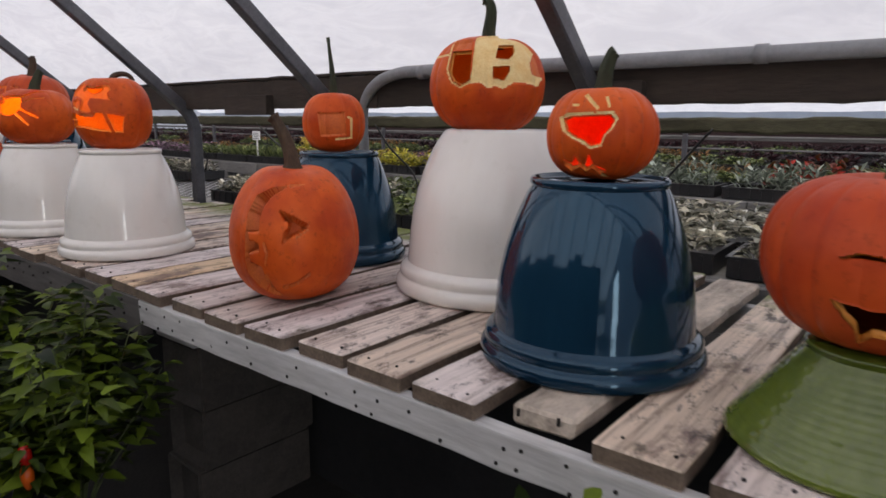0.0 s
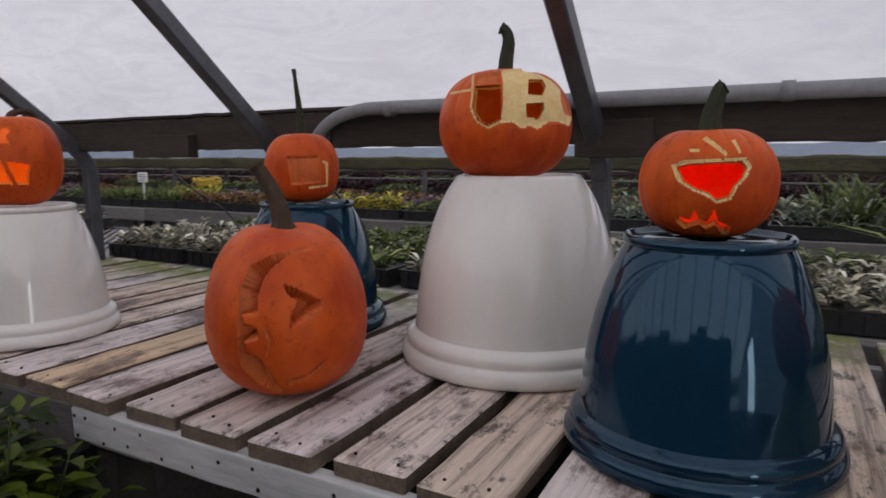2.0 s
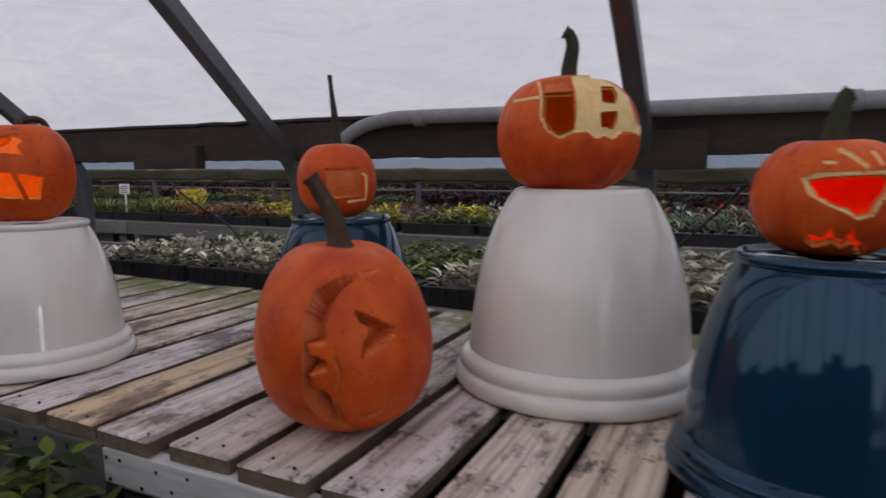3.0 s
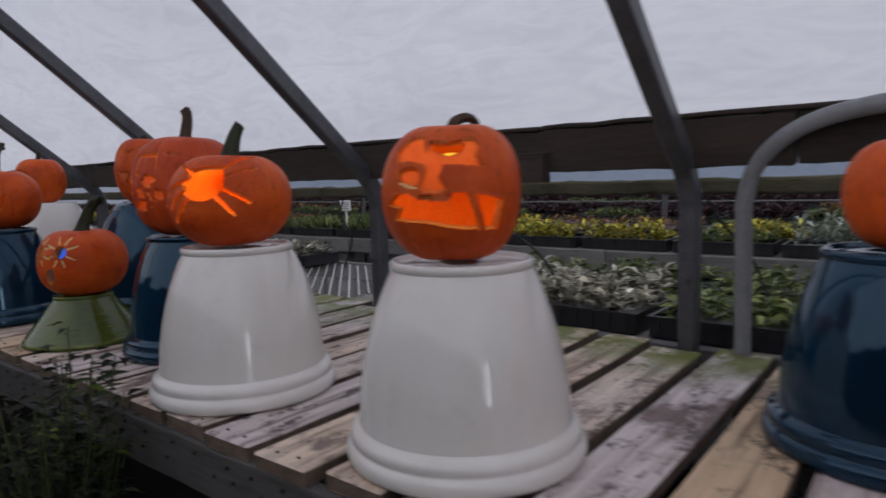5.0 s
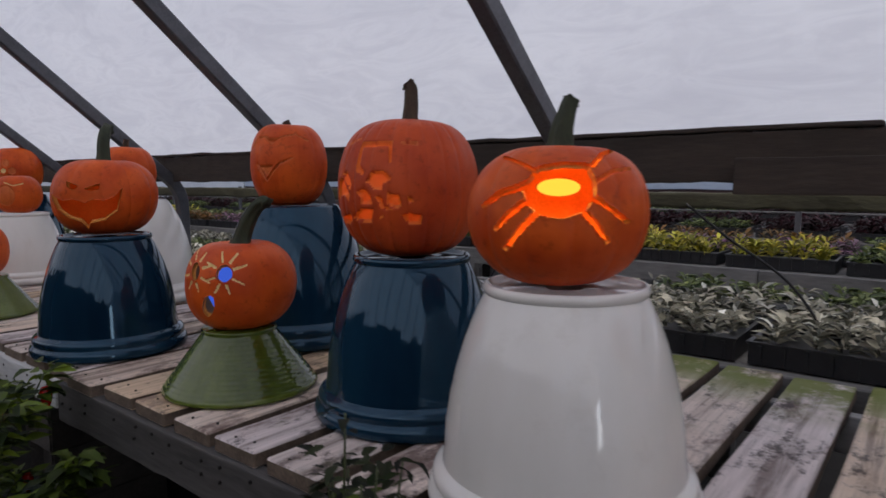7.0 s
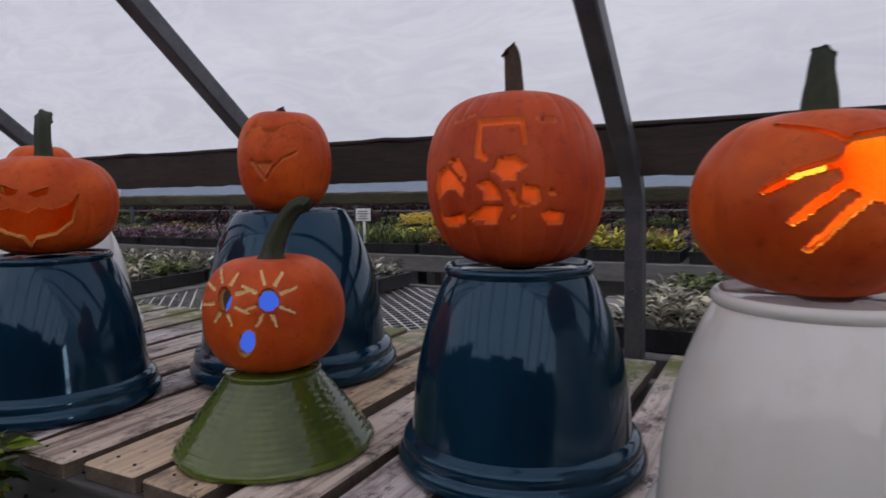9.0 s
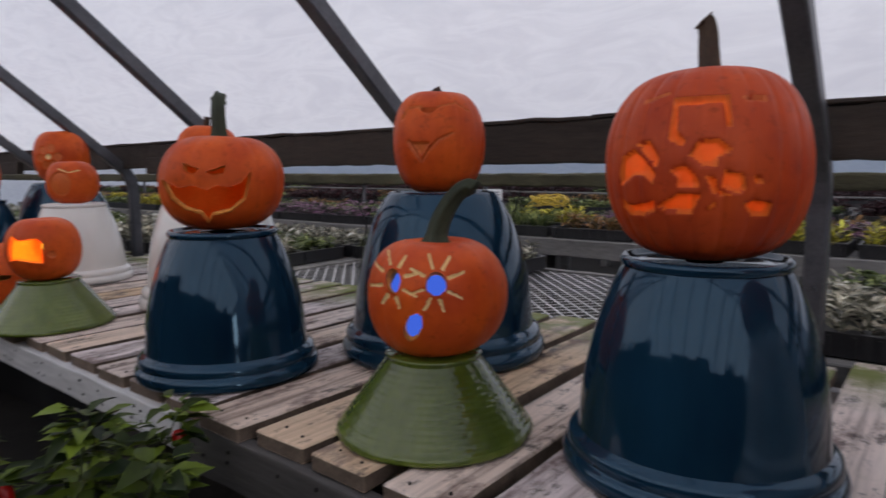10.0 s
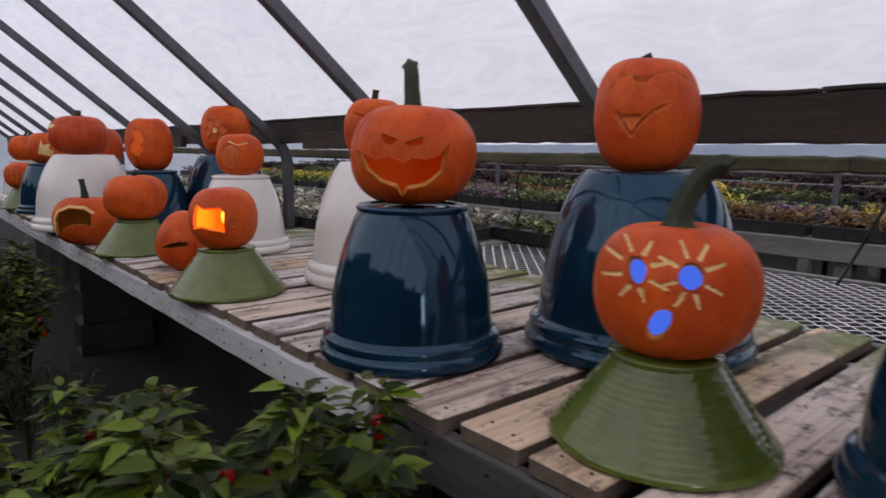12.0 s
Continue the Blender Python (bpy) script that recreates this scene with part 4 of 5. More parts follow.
pumpkin("tall orange pumpkin with a heart-shaped brow and beak carved in", -4.110, 0.622, 1.153, 0.117, 0.130, 38.4, frame_of(886, 250, 80, 92, [
    ("rind", stroke([(825, 212), (838, 192), (858, 192), (872, 203), (888, 192), (915, 186), (940, 200)], 5, 3)), ("groove", [(852, 194), (886, 194), (870, 208)]),
    ("rind", stroke([(836, 248), (848, 268), (858, 284), (868, 268), (890, 244)], 7, 4)), ("rind", stroke([(890, 246), (912, 236)], 5, 3)), ("rind", [(842, 252), (874, 252), (858, 276)])]),
    12, 0.014, [(0, 0, 0.012), (-0.006, 0, 0.026)], (0.013, 0.010), "stem_brown", seed=10, square=0.62, lamp=None)

glazed_pot(-4.423, 0.189, "blue", 1, BLUE_L, "blue pots", 10)
pumpkin("orange pumpkin with a wide toothy grin", -4.435, 0.200, 1.077, 0.143, 0.112, 57, frame_of(508, 320, 106, 83, [
    ("hole", GRIN),
    ("hole", [(450, 285), (475, 296), (464, 304), (452, 298)]), ("hole", [(486, 300), (516, 290), (512, 302), (496, 306)])]),
    11, 0.02, [(0.0, 0.010, 0.035), (0.0, 0.030, 0.075), (0.001, 0.060, 0.104), (0.002, 0.092, 0.110)], (0.018, 0.0145), seed=11, square=0.66,
    lamp=((1.0, 0.20, 0.02), 0.035, (0, 0.03, 0.0), None))

glazed_pot(-5.16, 0.625, "white", 2, "large upturned cream white glazed ceramic pot", "white pots", 10)
pumpkin("orange pumpkin with thin carved lines", -5.20, 0.635, 1.155, 0.112, 0.113, 54, frame_of(0, 0, 1, 1, [
    ("groove", stroke([(-0.7, -0.5), (-0.4, -0.4), (-0.1, -0.2)], 0.1, 0.05)), ("groove", stroke([(-0.7, 0.0), (-0.3, -0.1), (0.0, 0.2)], 0.1, 0.05))]),
    12, 0.02, [(0, 0, 0.02), (0.004, 0, 0.045)], (0.013, 0.010), "stem_brown", seed=12, square=0.66)

# second group, farther along the bench
green_pot(-5.272, 0.105, 50)
pumpkin("orange pumpkin with a square window, lit by a candle", -5.262, 0.095, TOP + 0.146, 0.105, 0.098, 42, frame_of(0, 0, 1, 1, [
    ("hole", [(-0.55, 0.30), (-0.25, 0.22), (0.42, 0.36), (0.45, -0.25), (0.30, -0.42), (-0.2, -0.36), (-0.45, -0.50), (-0.55, -0.1)]), ("rind", oval(0.62, 0.1, 0.07, 0.12))]),
    10, 0.015, [], seed=13, square=0.66, lamp=(WARM, 0.7, (0.0, 0.02, 0.0), (0.03, 0.015, 0.035)))
pumpkin("orange pumpkin tipped on its side with a carved slit", -5.78, 0.098, TOP + 0.012, 0.104, 0.110, 68, frame_of(0, 0, 1, 1, [
    ("hole", [(-0.6, 0.45), (-0.35, 0.32), (0.15, -0.02), (0.10, -0.14), (-0.2, -0.02), (-0.5, 0.22)])]),
    12, 0.018, [(0, 0, 0.03), (0.006, 0, 0.07), (0.02, 0, 0.09)], (0.016, 0.011), seed=14, square=0.66, tilt=(0, 28))
glazed_pot(-6.08, 0.515, "white", 1, WHITE_L, "white pots", 40)
pumpkin("orange pumpkin with a carved round moon", -6.075, 0.510, 1.077, 0.104, 0.094, 50, frame_of(0, 0, 1, 1, [
    ("rind", oval(-0.15, 0.05, 0.42, 0.55)), ("skin", stroke([(-0.2, -0.62), (0.2, -0.45), (0.55, -0.55)], 0.05))]),
    12, 0.02, [], seed=15, square=0.66)
green_pot(-6.29, 0.122, 70)
pumpkin("plain orange pumpkin with a short stem", -6.29, 0.122, TOP + 0.146, 0.129, 0.099, 60, (), 12, 0.028, [(0, 0, 0.018), (0.012, 0, 0.03)], (0.013, 0.009), seed=16, square=0.66, fine=False)
pumpkin("orange pumpkin with a big crescent grin, standing on the planks", -6.70, 0.01, TOP + 0.001, 0.143, 0.113, 62, frame_of(0, 0, 1, 1, [
    ("hole", [(-0.72, 0.55), (-0.50, 0.35), (-0.30, 0.1), (0.25, 0.05), (0.42, 0.20), (0.40, -0.35), (0.20, -0.55), (-0.25, -0.60), (-0.60, -0.40), (-0.74, 0.0)]),
    ("skin", stroke([(-0.76, 0.55), (-0.78, 0.0), (-0.62, -0.48), (-0.25, -0.68), (0.22, -0.62), (0.46, -0.38)], 0.10))]),
    16, 0.03, [(0, 0, 0.03), (-0.004, 0, 0.06), (-0.01, 0, 0.10)], (0.019, 0.010), seed=17, square=0.62)
glazed_pot(-7.40, 0.17, "white", 2, "very large upturned cream white glazed ceramic pot", "white pots", 90).scale = (1.08, 1.08, 0.99)
pumpkin("wide orange pumpkin with a carved corner", -7.40, 0.155, 1.150, 0.153, 0.110, 62, frame_of(0, 0, 1, 1, [
    ("skin", [(-0.95, -0.3), (-0.7, -0.35), (-0.55, -0.45), (-0.65, -0.55), (-0.9, -0.5)])]), 18, 0.03, [(0, 0, 0.025), (0.002, 0, 0.045)], (0.016, 0.013), "stem_brown", "skin_b", seed=18, square=0.62)
glazed_pot(-6.83, 0.36, "blue", 1, BLUE_L, "blue pots", 5)
pumpkin("orange pumpkin with a scraped glowing face", -6.83, 0.356, 1.077, 0.114, 0.138, 50, frame_of(0, 0, 1, 1, [
    ("thin", [(-0.5, 0.3), (-0.1, 0.45), (0.15, 0.2), (0.0, 0.0), (0.2, -0.1), (0.05, -0.5), (-0.4, -0.55), (-0.3, -0.2), (-0.5, 0.0)])]),
    14, 0.02, [(0, 0, 0.012)], (0.012, 0.010), "stem_brown", seed=19, square=0.66, lamp=(WARM, 0.08, (0, 0, 0), None))
glazed_pot(-6.80, 0.75, "blue", 2, "large upturned dark blue glazed ceramic pot", "blue pots", 25)
pumpkin("tall orange pumpkin with a finely scraped flower", -6.80, 0.752, 1.155, 0.133, 0.140, 48, frame_of(0, 0, 1, 1, [("rind", oval(-0.1 + 0.33 * math.cos(k), 0.0 + 0.33 * math.sin(k), 0.15, 0.15)) for k in range(6)] + [("skin", oval(-0.1, 0.0, 0.1, 0.1))]),
    14, 0.02, [], seed=20, square=0.66)
glazed_pot(-8.02, 0.42, "white", 1, WHITE_L, "white pots", 15)
pumpkin("orange pumpkin with a thin curved stem", -8.02, 0.41, 1.077, 0.132, 0.125, 60, (), 14, 0.025, [(0, 0, 0.02), (-0.01, 0, 0.05)], (0.011, 0.006), "stem_brown", "skin_b", seed=21, fine=False, square=0.66)
glazed_pot(-8.50, 0.18, "blue", 1, BLUE_L, "blue pots", 45)
pumpkin("orange pumpkin with a jagged pale cut", -8.50, 0.175, 1.077, 0.120, 0.108, 60, frame_of(0, 0, 1, 1, [
    ("skin", [(-0.1, 0.35), (0.5, 0.5), (0.7, 0.2), (0.45, 0.0), (0.6, -0.3), (0.2, -0.2), (0.1, -0.55), (0.0, -0.1)])]), 14, 0.02, [], seed=22, square=0.66)
glazed_pot(-9.75, 0.60, "blue", 1, BLUE_L, "blue pots", 65)
pumpkin("orange pumpkin on a blue pot, far along the bench", -9.75, 0.60, 1.073, 0.125, 0.125, 60, (), 14, 0.03, [(0, 0, 0.02), (0.01, 0, 0.04)], (0.012, 0.008), "stem_brown", "skin_b", seed=23, fine=False, square=0.66)
green_pot(-8.95, 0.10, 15)
pumpkin("ribbed orange pumpkin carved with upright slots", -8.95, 0.09, TOP + 0.146, 0.118, 0.098, 62, frame_of(0, 0, 1, 1, [("rind", stroke([(u, 0.4), (u, -0.45)], 0.12)) for u in (-0.6, -0.3, 0.0, 0.3, 0.6)]), 16, 0.03, [], seed=24, square=0.62)
glazed_pot(-9.6, 0.22, "white", 1, WHITE_L, "white pots", 65)
pumpkin("orange pumpkin on a white pot, far along the bench", -9.6, 0.22, 1.073, 0.130, 0.105, 60, (), 14, 0.03, [(0, 0, 0.02), (0.01, 0, 0.04)], (0.012, 0.008), "stem_brown", seed=25, fine=False, square=0.66)


# ---- foliage ----
def blade(length, width, fold, droop, steps=3):
    """A pointed leaf along +x, folded along its midrib and drooping."""
    v, f = [], []
    for i in range(steps + 1):
        t = i / steps
        w = width * math.sin(math.pi * min(1, t * 0.85 + 0.12)) * (1 - t ** 3)
        x, z = length * t, -droop * length * t * t
        v += [(x, -w / 2, z + fold * w), (x, 0, z), (x, w / 2, z + fold * w)]
    for i in range(steps):
        b = 3 * i
        f += [(b, b + 3, b + 4, b + 1), (b + 1, b + 4, b + 5, b + 2)]
    return np.array(v), f


def leafy(count, place, size, aspect, rng, fold=0.25, droop=0.5, steps=3):
    """Many leaves as lists; place(rng) gives a point and a heading (dx, dy, dz)."""
    verts, faces = [], []
    for _ in range(count):
        p, d = place(rng)
        L = size * rng.uniform(0.6, 1.25)
        v, f = blade(L, L * aspect * rng.uniform(0.8, 1.2), fold * rng.uniform(0.3, 1.4), droop * rng.uniform(0.2, 1.4), steps)
        d = Vector(d).normalized()
        m = d.to_track_quat("X", "Z").to_matrix() @ Euler((rng.uniform(-0.5, 0.5), 0, 0)).to_matrix()
        v = v @ np.array(m).T + np.array(p)
        faces += [tuple(i + len(verts) for i in q) for q in f]
        verts += v.tolist()
    return verts, faces


def pepper_plant(seed, spread, height, leaves, leaf_mat, size, fruits, label, base_r=0.09, aspect=0.52, stalks=30):
    rng = random.Random(seed)
    plant = thing("pepper_plant", pose(0, 0, 0), label, "plant", "plants in front of the bench")
    pot_me = lathe("pot", [(base_r * 0.8, 0.0), (base_r * 0.82, 0.002), (base_r, 0.17), (base_r * 1.06, 0.172), (base_r * 1.06, 0.19), (base_r * 0.98, 0.19), (base_r * 0.95, 0.165), (0.0, 0.165)], M["black"], 28)
    part("pot", pot_me, plant, "black plastic nursery pot")
    tips, verts, faces = [], [], []
    for k in range(stalks):
        a, rr = rng.uniform(0, 6.28), spread * math.sqrt(rng.random())
        h = height * rng.uniform(0.62, 1.0) * (1 - 0.18 * (rr / spread) ** 2)
        tip = Vector((rr * math.cos(a), rr * math.sin(a), h))
        pts = smooth_path([(0, 0, 0.16), (tip.x * 0.25, tip.y * 0.25, 0.16 + (h - 0.16) * 0.4), (tip.x * 0.7, tip.y * 0.7, 0.16 + (h - 0.16) * 0.75), tuple(tip)], 4)
        v, f = tube(pts, lambda t: 0.0045 - 0.003 * t, 5)
        faces += [tuple(i + len(verts) for i in q) for q in f]
        verts += v
        tips.append(pts)
    tagged(part("stalk", from_lists("stalk", verts, faces, M["stalk"]), plant), kind="stuff")

    def place(r):
        pts = r.choice(tips)
        p = pts[min(len(pts) - 1, int(len(pts) * (0.35 + 0.65 * r.random() ** 0.6)))]
        a = r.uniform(0, 6.28)
        d = (math.cos(a), math.sin(a), r.uniform(-0.15, 0.45))
        off = 0.035 * r.random()
        return (p.x + d[0] * off, p.y + d[1] * off, p.z + r.uniform(-0.02, 0.02)), d

    v, f = leafy(leaves, place, size, aspect, rng, 0.2, 0.32)
    tagged(part("foliage", from_lists("foliage", v, f, M[leaf_mat]), plant), kind="stuff")
    for k in range(fruits):
        pts = rng.choice(tips)
        p = pts[int(len(pts) * rng.uniform(0.72, 0.96))]
        a = rng.uniform(0, 6.28)
        q = smooth_path([(0, 0, 0), (0.004, 0, -0.012), (0.008, 0, -0.03), (0.006, 0, -0.05)], 3)
        fv, ff = tube(q, lambda t: 0.003 + 0.011 * math.sin(math.pi * min(1, t * 0.8 + 0.15)), 8)
        part("pepper", from_lists("pepper", fv, ff, M["pepper" if rng.random() < 0.7 else "pepper_orange"]), plant, "small shiny ripe pepper", pose(p.x + 0.02 * math.cos(a), p.y + 0.02 * math.sin(a), p.z))
    return plant


GREEN_PEPPER = "bushy green pepper plant with small red fruits in a black pot"
DARK_PEPPER = "dark-leaved ornamental pepper plant in a black pot"
first = pepper_plant(31, 0.22, 0.80, 1400, "pepper_leaf", 0.052, 3, GREEN_PEPPER, aspect=0.58)
first.matrix_basis = pose(-1.66, -0.25, 0)
for x, y, s, r in ((-2.02, -0.30, 1.03, 80), (-6.5, -0.38, 0.95, 100), (-7.0, -0.3, 0.95, 10)):
    o = copy_thing(first, pose(x, y, 0, rz=r) @ Matrix.Diagonal((s, s, s, 1)))
wide = pepper_plant(35, 0.34, 0.84, 3000, "pepper_leaf", 0.050, 14, GREEN_PEPPER, aspect=0.58)
wide.matrix_basis = pose(-4.14, -0.36, 0) @ Matrix.Diagonal((1.04, 1.04, 1.04, 1))
for x, y, s, r in ((-4.70, -0.46, 0.82, 130), (-4.50, -0.84, 0.68, 250)):
    copy_thing(wide, pose(x, y, 0, rz=r) @ Matrix.Diagonal((s, s, s, 1)))
small = pepper_plant(33, 0.13, 0.66, 160, "pepper_leaf", 0.07, 0, "young green pepper plant in a black pot")
small.matrix_basis = pose(-0.42, -0.16, 0, rz=40) @ Matrix.Diagonal((1.08, 1.08, 1.08, 1))
dark = pepper_plant(32, 0.16, 1.0, 620, "dark_leaf", 0.030, 0, DARK_PEPPER, aspect=0.5)
dark.matrix_basis = pose(-2.98, -0.22, 0) @ Matrix.Diagonal((0.9, 0.9, 0.9, 1))
for x, y, s, r in ((-3.06, -0.15, 1.06, 90), (-3.18, -0.28, 0.84, 170), (-5.35, -0.36, 0.70, 30), (-5.75, -0.42, 0.72, 230), (-2.55, -0.36, 0.74, 200), (-3.55, -0.34, 0.72, 60)):
    copy_thing(dark, pose(x, y, 0, rz=r) @ Matrix.Diagonal((s, s, s, 1)))

sprig = pepper_plant(38, 0.055, 0.94, 54, "pepper_leaf", 0.055, 0, "leggy young pepper plant with few leaves in a black pot", 0.06, 0.42, 4)
sprig.matrix_basis = pose(-3.11, -0.10, 0, rz=20)
copy_thing(sprig, pose(-3.22, -0.13, 0, rz=150) @ Matrix.Diagonal((0.9, 0.9, 0.87, 1)))


# ---- the next bay: benches, trays and plants ----
def tray_mesh():
    w, d, h = 0.52, 0.27, 0.062
    boxes = [((0, 0, 0.004), (w, d, 0.008)), ((0, -d / 2, h / 2), (w, 0.006, h)), ((0, d / 2, h / 2), (w, 0.006, h)), ((-w / 2, 0, h / 2), (0.006, d, h)), ((w / 2, 0, h / 2), (0.006, d, h)),
             ((0, -d / 2, h), (w + 0.016, 0.014, 0.006)), ((0, d / 2, h), (w + 0.016, 0.014, 0.006)), ((-w / 2, 0, h), (0.014, d, 0.006)), ((w / 2, 0, h), (0.014, d, 0.006)), ((0, 0, 0.04), (w - 0.02, d - 0.02, 0.01))]
    boxes += [((-w / 2 + w * (k + 0.5) / 9, -d / 2 - 0.005, h / 2), (0.012, 0.006, h * 0.8)) for k in range(9)]
    return bars("tray", boxes, M["black"])


tray_me = tray_mesh()


def foliage_mesh(seed, mat, count, size, aspect, height, upright, clumps=18):
    rng = random.Random(seed)
    spots = [(-0.24 + 0.48 * (k % 6 + 0.5) / 6 + rng.uniform(-0.02, 0.02), -0.12 + 0.24 * (k // 6 + 0.5) / 3 + rng.uniform(-0.02, 0.02), rng.uniform(0.5, 1.0)) for k in range(clumps)]

    def place(r):
        x, y, k = r.choice(spots)
        a = r.uniform(0, 6.28)
        h = height * k * r.random()
        return (x + 0.012 * math.cos(a), y + 0.012 * math.sin(a), 0.05 + h * 0.75), (math.cos(a), math.sin(a), upright * r.uniform(0.3, 1.3))

    v, f = leafy(count, place, size, aspect, rng, 0.3, 0.5, 2)
    return from_lists("foliage", v, f, M[mat])


KINDS = {
    "grey": ([foliage_mesh(41 + k, "grey_leaf", 520, 0.046, 0.50, 0.13, 1.0) for k in range(2)], "black tray of pale grey leafy seedlings"),
    "green": ([foliage_mesh(51 + k, "green_leaf", 380, 0.045, 0.6, 0.11, 0.7) for k in range(2)], "black tray of low green bedding plants"),
    "grass": ([foliage_mesh(61, "green_leaf", 520, 0.075, 0.14, 0.10, 2.5)], "black tray of fine grassy green plants"),
    "yellow": ([foliage_mesh(71 + k, "yellow_leaf", 380, 0.05, 0.5, 0.15, 1.2) for k in range(2)], "black tray of yellow-green foliage plants"),
    "pink": ([foliage_mesh(81, "pink_leaf", 420, 0.04, 0.6, 0.14, 1.0)], "black tray of pink flowering plants"),
    "rust": ([foliage_mesh(91, "rust_leaf", 380, 0.045, 0.5, 0.13, 1.2)], "black tray of rust-coloured foliage plants"),
    "plum": ([foliage_mesh(101 + k, "plum_leaf", 360, 0.055, 0.55, 0.15, 1.0) for k in range(2)], "black tray of dark plum foliage plants"),
    "red": ([foliage_mesh(121, "red_leaf", 360, 0.05, 0.6, 0.24, 1.2)], "black tray of red flowering plants"),
    "silver": ([foliage_mesh(111, "silver_leaf", 420, 0.05, 0.35, 0.20, 1.6)], "black tray of silvery leaved plants"),
}
TRAY = {}


def tray(kind, x, y, z, turn=0, which=0):
    meshes, label = KINDS[kind]
    key = (kind, which % len(meshes))
    if key not in TRAY:
        o = thing("plant_tray", pose(x, y, z, rz=turn), label, "plant tray", "plant trays on the next benches")
        part("tray", tray_me, o)
        tagged(part("foliage", meshes[key[1]], o), kind="stuff")
        TRAY[key] = o
        return o
    return copy_thing(TRAY[key], pose(x, y, z, rz=turn))


def mesh_sheet(x0, x1, y0, y1, z):
    """Expanded metal: a net of flat diamond strands."""
    dx, dy, w, v, f = 0.066, 0.032, 0.0032, [], []

    def strand(a, b):
        d = (b - a).normalized()
        n = Vector((-d.y, d.x, 0)) * w
        k = len(v)
        v.extend([a - n, b - n, b + n, a + n])
        f.append((k, k + 1, k + 2, k + 3))

    ny = int((y1 - y0) / dy)
    nx = int((x1 - x0) / dx)
    for j in range(ny):
        for i in range(nx):
            o = (j % 2) * dx / 2
            a = Vector((x0 + i * dx + o, y0 + j * dy, z))
            strand(a, a + Vector((dx / 2, dy, 0.002)))
            strand(a, a + Vector((-dx / 2, dy, 0.002)))
    return from_lists("mesh_top", v, f, M["mesh"], smooth=False)


def timber_bench(x0, x1, y0, y1, z, label, mesh_top=False, boards=True):
    b = thing("nursery_bench", pose(0, 0, 0), label, "bench", "benches of the next bay")
    for y in (y0, y1):
        n = max(1, round((x1 - x0) / 2.4))
        for k in range(n):
            a, c = x0 + (x1 - x0) * k / n, x0 + (x1 - x0) * (k + 1) / n
            part("side_board", box_mesh("side_board", (c - a - 0.005, 0.035, 0.11), M["timber"], 0.004, 1, 0.003, 20, k), b, at=pose((a + c) / 2, y, z - 0.055 - 0.004 * (k % 2)))
    for k in range(int((x1 - x0) / 1.2)):
        for y in (y0 + 0.06, y1 - 0.06):
            part("leg", box_mesh("leg", (0.085, 0.085, z - 0.06), M["timber"], 0.005, 1), b, at=pose(x0 + 0.5 + 1.2 * k, y, (z - 0.06) / 2))
    if mesh_top:
        part("mesh_top", mesh_sheet(x0, x1, y0, y1, z - 0.012), b, "galvanised expanded metal mesh top")
    else:
        part("top", box_mesh("top", (x1 - x0, y1 - y0 - 0.04, 0.02), M["timber"], 0.003), b, at=pose((x0 + x1) / 2, (y0 + y1) / 2, z - 0.014))
    return b


timber_bench(-3.65, 2.6, 1.19, 2.12, 0.715, "weathered timber bench with plant trays behind the posts")
timber_bench(-5.65, -3.66, 1.19, 2.12, 0.715, "timber bench with an expanded metal mesh top", True)
timber_bench(-12.4, -5.66, 1.19, 2.12, 0.715, "weathered timber bench with plant trays behind the posts")
timber_bench(-14.5, 3.5, 3.02, 3.98, 0.755, "long grey timber bench crowded with bedding plants")
timber_bench(-16.5, 3.8, 4.75, 5.7, 0.78, "long grey timber bench with dark foliage plants")
timber_bench(-16.5, 3.8, 6.6, 7.6, 0.80, "far timber bench with dark foliage plants")

rng = random.Random(12)
x = 1.9
while x > -12.2:
    if not -5.6 < x < -3.35:
        kind = "green" if x > -0.3 or -2.4 < x < -1.6 else ("grey" if x > -9 else "green")
        tray(kind, x, 1.36 + rng.uniform(-0.02, 0.02), 0.717, rng.uniform(-3, 3), rng.randrange(2))
    if not -4.35 < x < -3.4:
        tray(rng.choice(("grey", "green", "grey")), x + rng.uniform(-0.06, 0.06), 1.95 + rng.uniform(-0.02, 0.02), 0.717, rng.uniform(-4, 4), rng.randrange(2))
    if not -5.6 < x < -3.35:
        tray(rng.choice(("grey", "green")), x + rng.uniform(-0.05, 0.05), 1.655, 0.717, rng.uniform(-3, 3), rng.randrange(2))
    x -= 0.565
x = 3.1
while x > -14.2:
    near = "silver" if x > -2.2 else "yellow" if x > -4.4 else "rust" if x > -5.0 else "grass" if x > -6.4 else "pink" if x > -8.6 else rng.choice(("green", "yellow", "pink", "green"))
    if x < -2.2 and rng.random() < 0.25:
        near = rng.choice(("green", "yellow", "rust"))
    tray(near, x, 3.20, 0.757, rng.uniform(-3, 3), rng.randrange(2))
    tray("red" if -1.3 < x < -0.6 else rng.choice((near, "green", "yellow", "pink")), x + 0.1, 3.52, 0.757, rng.uniform(-3, 3), rng.randrange(2))
    tray(rng.choice(("green", "rust", near)), x, 3.84, 0.757, rng.uniform(-3, 3), rng.randrange(2))
    x -= 0.57
for y, z, kinds in ((4.92, 0.782, ("plum", "plum", "green")), (5.4, 0.782, ("plum", "rust", "plum")), (6.85, 0.802, ("plum", "plum", "green")), (7.35, 0.802, ("plum", "plum", "plum"))):
    x = 3.2
    while x > -16.2:
        tray(rng.choice(kinds), x, y, z, rng.uniform(-4, 4), rng.randrange(2))
        x -= 0.60

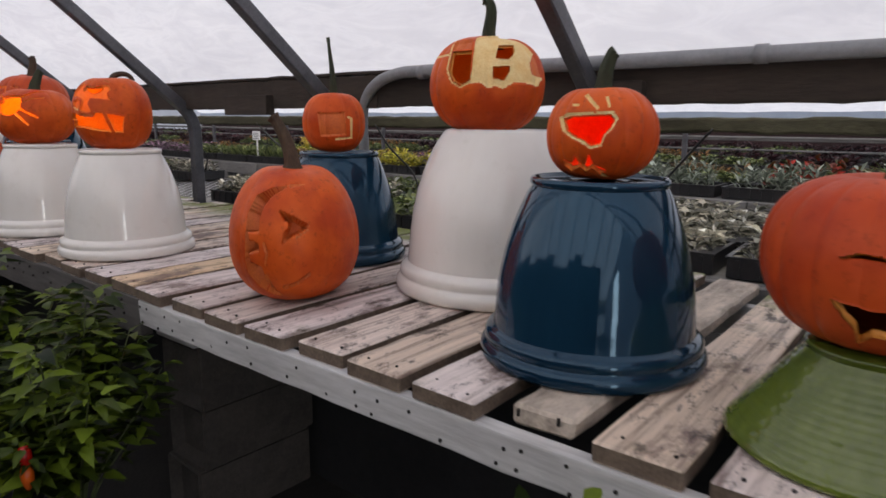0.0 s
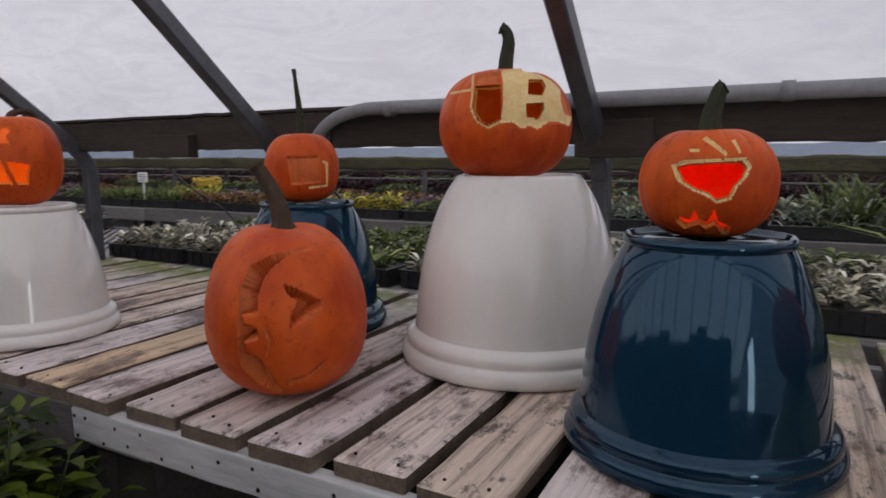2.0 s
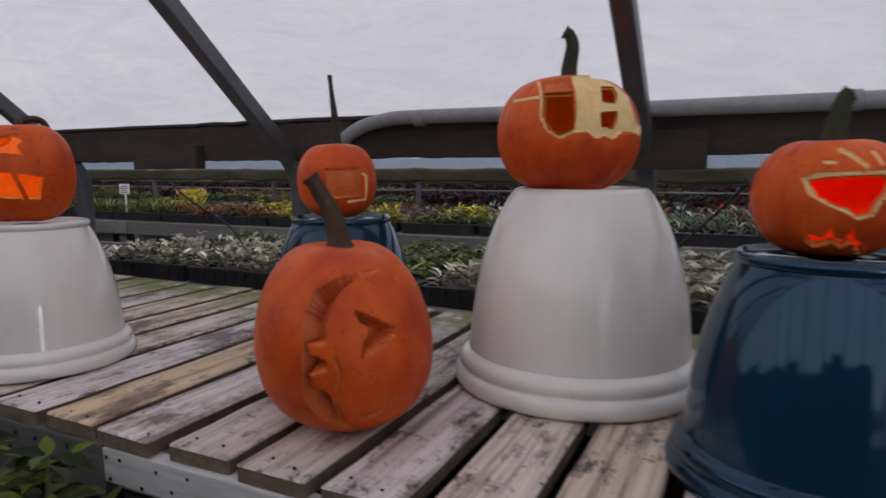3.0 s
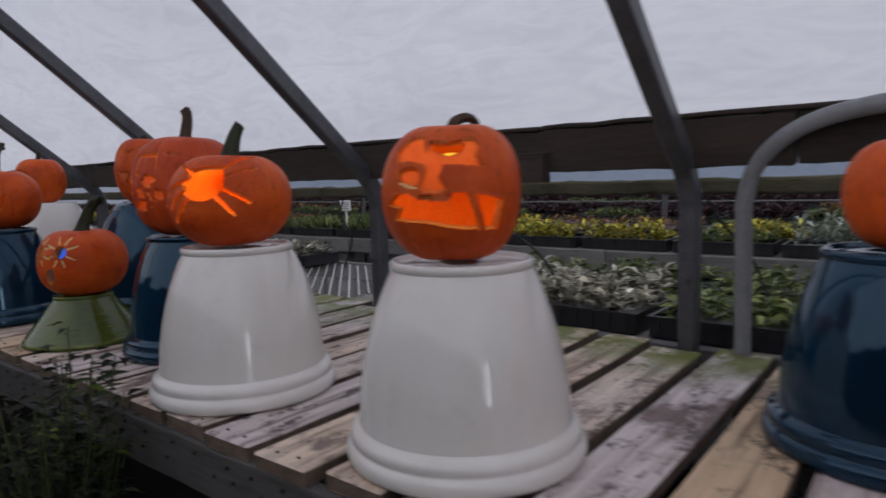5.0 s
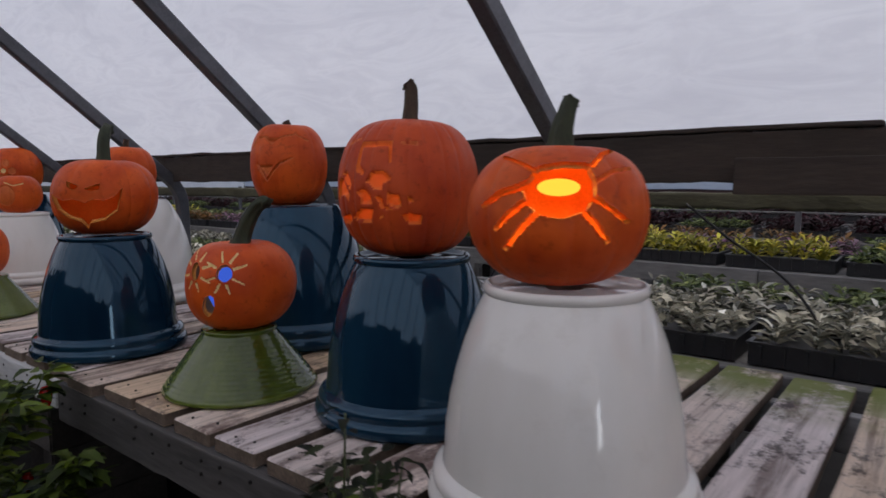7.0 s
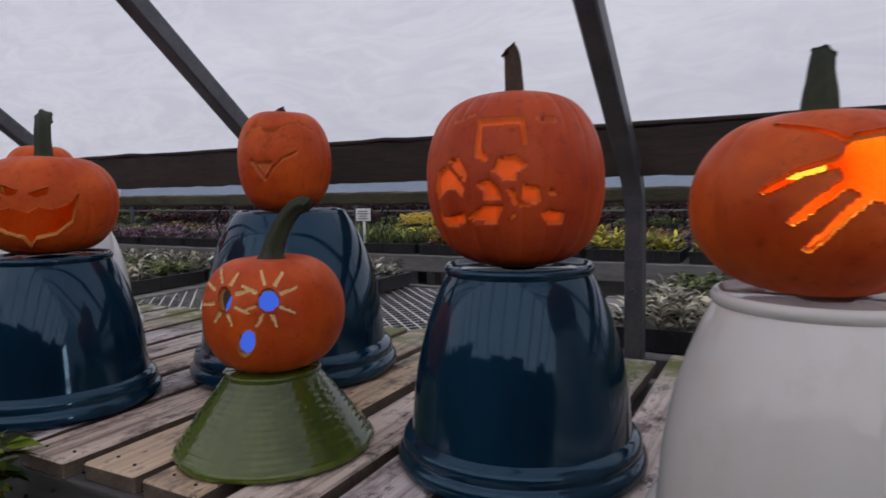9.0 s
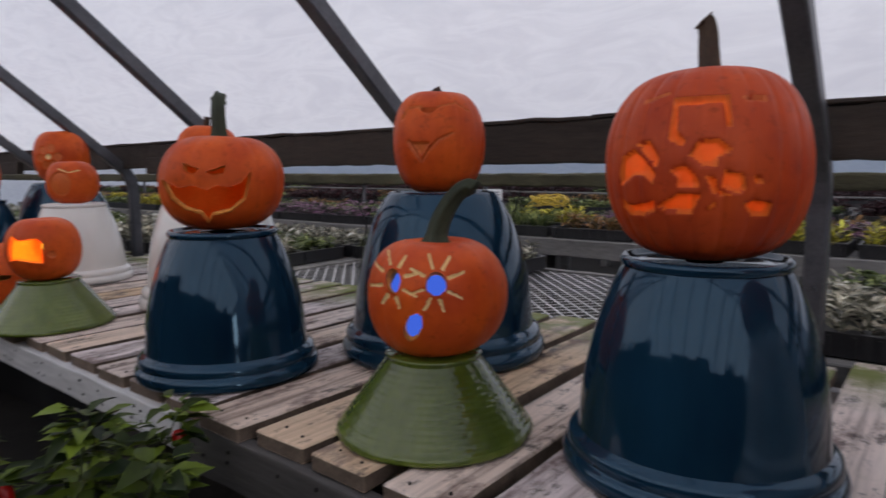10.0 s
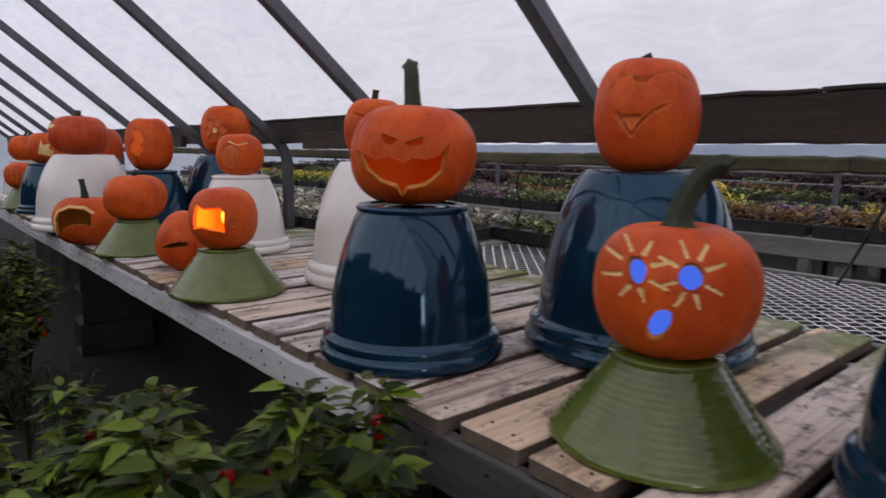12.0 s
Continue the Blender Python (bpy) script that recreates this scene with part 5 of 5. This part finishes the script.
# slim stakes with wires along the next benches
post_me = box_mesh("stake", (0.035, 0.03, 1.16), M["steel"], 0.003, 1)
for k, x in enumerate(np.arange(1.4, -15.0, -1.55)):
    o = new("bench_stake", post_me)
    o.matrix_basis = pose(x, 4.05, 0.58, 0, 2 * math.sin(k * 2.1))
    tagged(o, "slim grey steel stake behind the bench", "stake", "stakes of the next bay")
wire = thing("bench_pipe", pose(0, 0, 0), "thin grey water pipe along the far benches", "pipe")
for y, z in ((4.08, 1.09), (6.2, 1.03), (6.2, 0.93)):
    part("pipe", from_lists("pipe", *tube([Vector((3.6, y, z)), Vector((-6, y, z - 0.02)), Vector((-16, y, z))], 0.012, 6), M["timber"]), wire)
sign = thing("plant_sign", pose(-5.62, 3.10, 1.02), "small white plastic sign with grey print on a stake", "sign")
part("plate", box_mesh("plate", (0.125, 0.006, 0.088), M["sign"], 0.002, 1), sign)
part("stake", box_mesh("stake", (0.02, 0.008, 0.26), M["sign"], 0.002, 1), sign, at=pose(0, 0.008, -0.12))
for k, (w, z) in enumerate(((0.08, 0.024), (0.095, 0.007), (0.066, -0.010), (0.088, -0.027))):
    part("print_line", bars("print_line", [((0, -0.0045, z), (w, 0.002, 0.0065))], M["ink"]), sign)

# thin black irrigation tubes that hang from the rail into the trays
for k, (x, y, x2, y2, z2) in enumerate(((-0.72, 1.33, -1.02, 1.42, 0.80), (-3.75, 1.33, -3.95, 1.5, 0.82), (-3.10, 1.33, -2.72, 1.45, 0.80), (-5.1, 1.33, -5.35, 1.5, 0.80), (-2.2, 1.33, -2.02, 1.45, 0.8), (-5.3, 3.0, -5.5, 3.1, 0.85), (0.4, 1.33, 0.7, 1.5, 0.8))):
    top = 1.16
    pts = smooth_path([(x, y, top), (x + (x2 - x) * 0.3, y + 0.03, top - 0.1), (x + (x2 - x) * 0.7, y2, (top + z2) / 2 - 0.05), (x2, y2, z2 - 0.02)], 6)
    o = new("irrigation_tube", from_lists("irrigation_tube", *tube(pts, 0.0045, 6), M["hose"]))
    tagged(o, "thin black irrigation tube hanging from the rail", "tube", "irrigation tubes")

# green rolled hose and spiky plants seen over the open side
spiky = foliage_mesh(131, "green_leaf", 160, 0.34, 0.055, 0.05, 3.0, 9)
for x, y in ((0.15, 2.0), (0.55, 2.1), (-0.1, 3.3)):
    o = thing("spiky_plant", pose(x, y, 0.73, rz=30 * x), "clump of long narrow green leaves in a black tray", "plant", "spiky plants")
    part("tray", tray_me, o)
    tagged(part("foliage", spiky, o), kind="stuff")

# loose coil of thin yellow hose lying on the trays
rng = random.Random(17)
pts = []
for k in range(120):
    a, r = 0.42 * k, 0.10 + 0.035 * math.sin(0.31 * k) + rng.uniform(-0.012, 0.012)
    pts.append(Vector((1.25 * r * math.cos(a), 0.8 * r * math.sin(a), 0.045 + 0.035 * math.sin(0.77 * k) + 0.0003 * k)))
coil = new("hose_coil", from_lists("hose_coil", *tube(pts, 0.0045, 6), M["yellow_hose"]))
coil.matrix_basis = pose(-5.57, 3.78, 0.89)
tagged(coil, "loose tangled coil of thin yellow hose on the plant trays", "hose")

# ---- bench planks, last ----
plank_me = {}


def plank(width, length, seed):
    """One bench plank with worn edges; alike planks share their mesh."""
    key = (width, length, seed)
    if key not in plank_me:
        me = plank_me[key] = box_mesh("plank", (width, length, 0.032), M["wood"], 0.0035, 1, 0.0028, 11, seed)
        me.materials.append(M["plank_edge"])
        # upright faces take the darker colour: dirty ends and painted gap shade
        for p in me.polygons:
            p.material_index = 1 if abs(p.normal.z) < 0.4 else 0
    return plank_me[key]


rotten_me = box_mesh("plank", (0.112, 1.10, 0.034), M["rotten"], 0.006, 1, 0.006, 14, 33)
rng = random.Random(3)
for k in range(-12, 66):
    x = -0.385 - 0.1635 * k + rng.uniform(-0.004, 0.004)
    if x < -11:
        break
    by_post = min(abs(x - r) for r in RIBS) < 0.10
    width, length = rng.choice((0.127, 0.131, 0.135)), 1.07 if by_post else rng.choice((1.13, 1.15, 1.17))
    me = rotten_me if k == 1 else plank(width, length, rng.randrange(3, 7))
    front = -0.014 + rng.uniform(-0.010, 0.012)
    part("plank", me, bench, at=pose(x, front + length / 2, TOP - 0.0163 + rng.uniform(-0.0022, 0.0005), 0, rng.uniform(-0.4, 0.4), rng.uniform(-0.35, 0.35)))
    if -4.7 < x < -0.2:
        for dx, dy in ((-0.034, 0.030), (0.034, 0.028)):
            part("nail", nail_me, bench, at=pose(x + dx + rng.uniform(-0.012, 0.012), front + dy + rng.uniform(-0.008, 0.012), TOP - 0.0108, 90) @ Matrix.Diagonal((0.75, 1, 0.75, 1)))
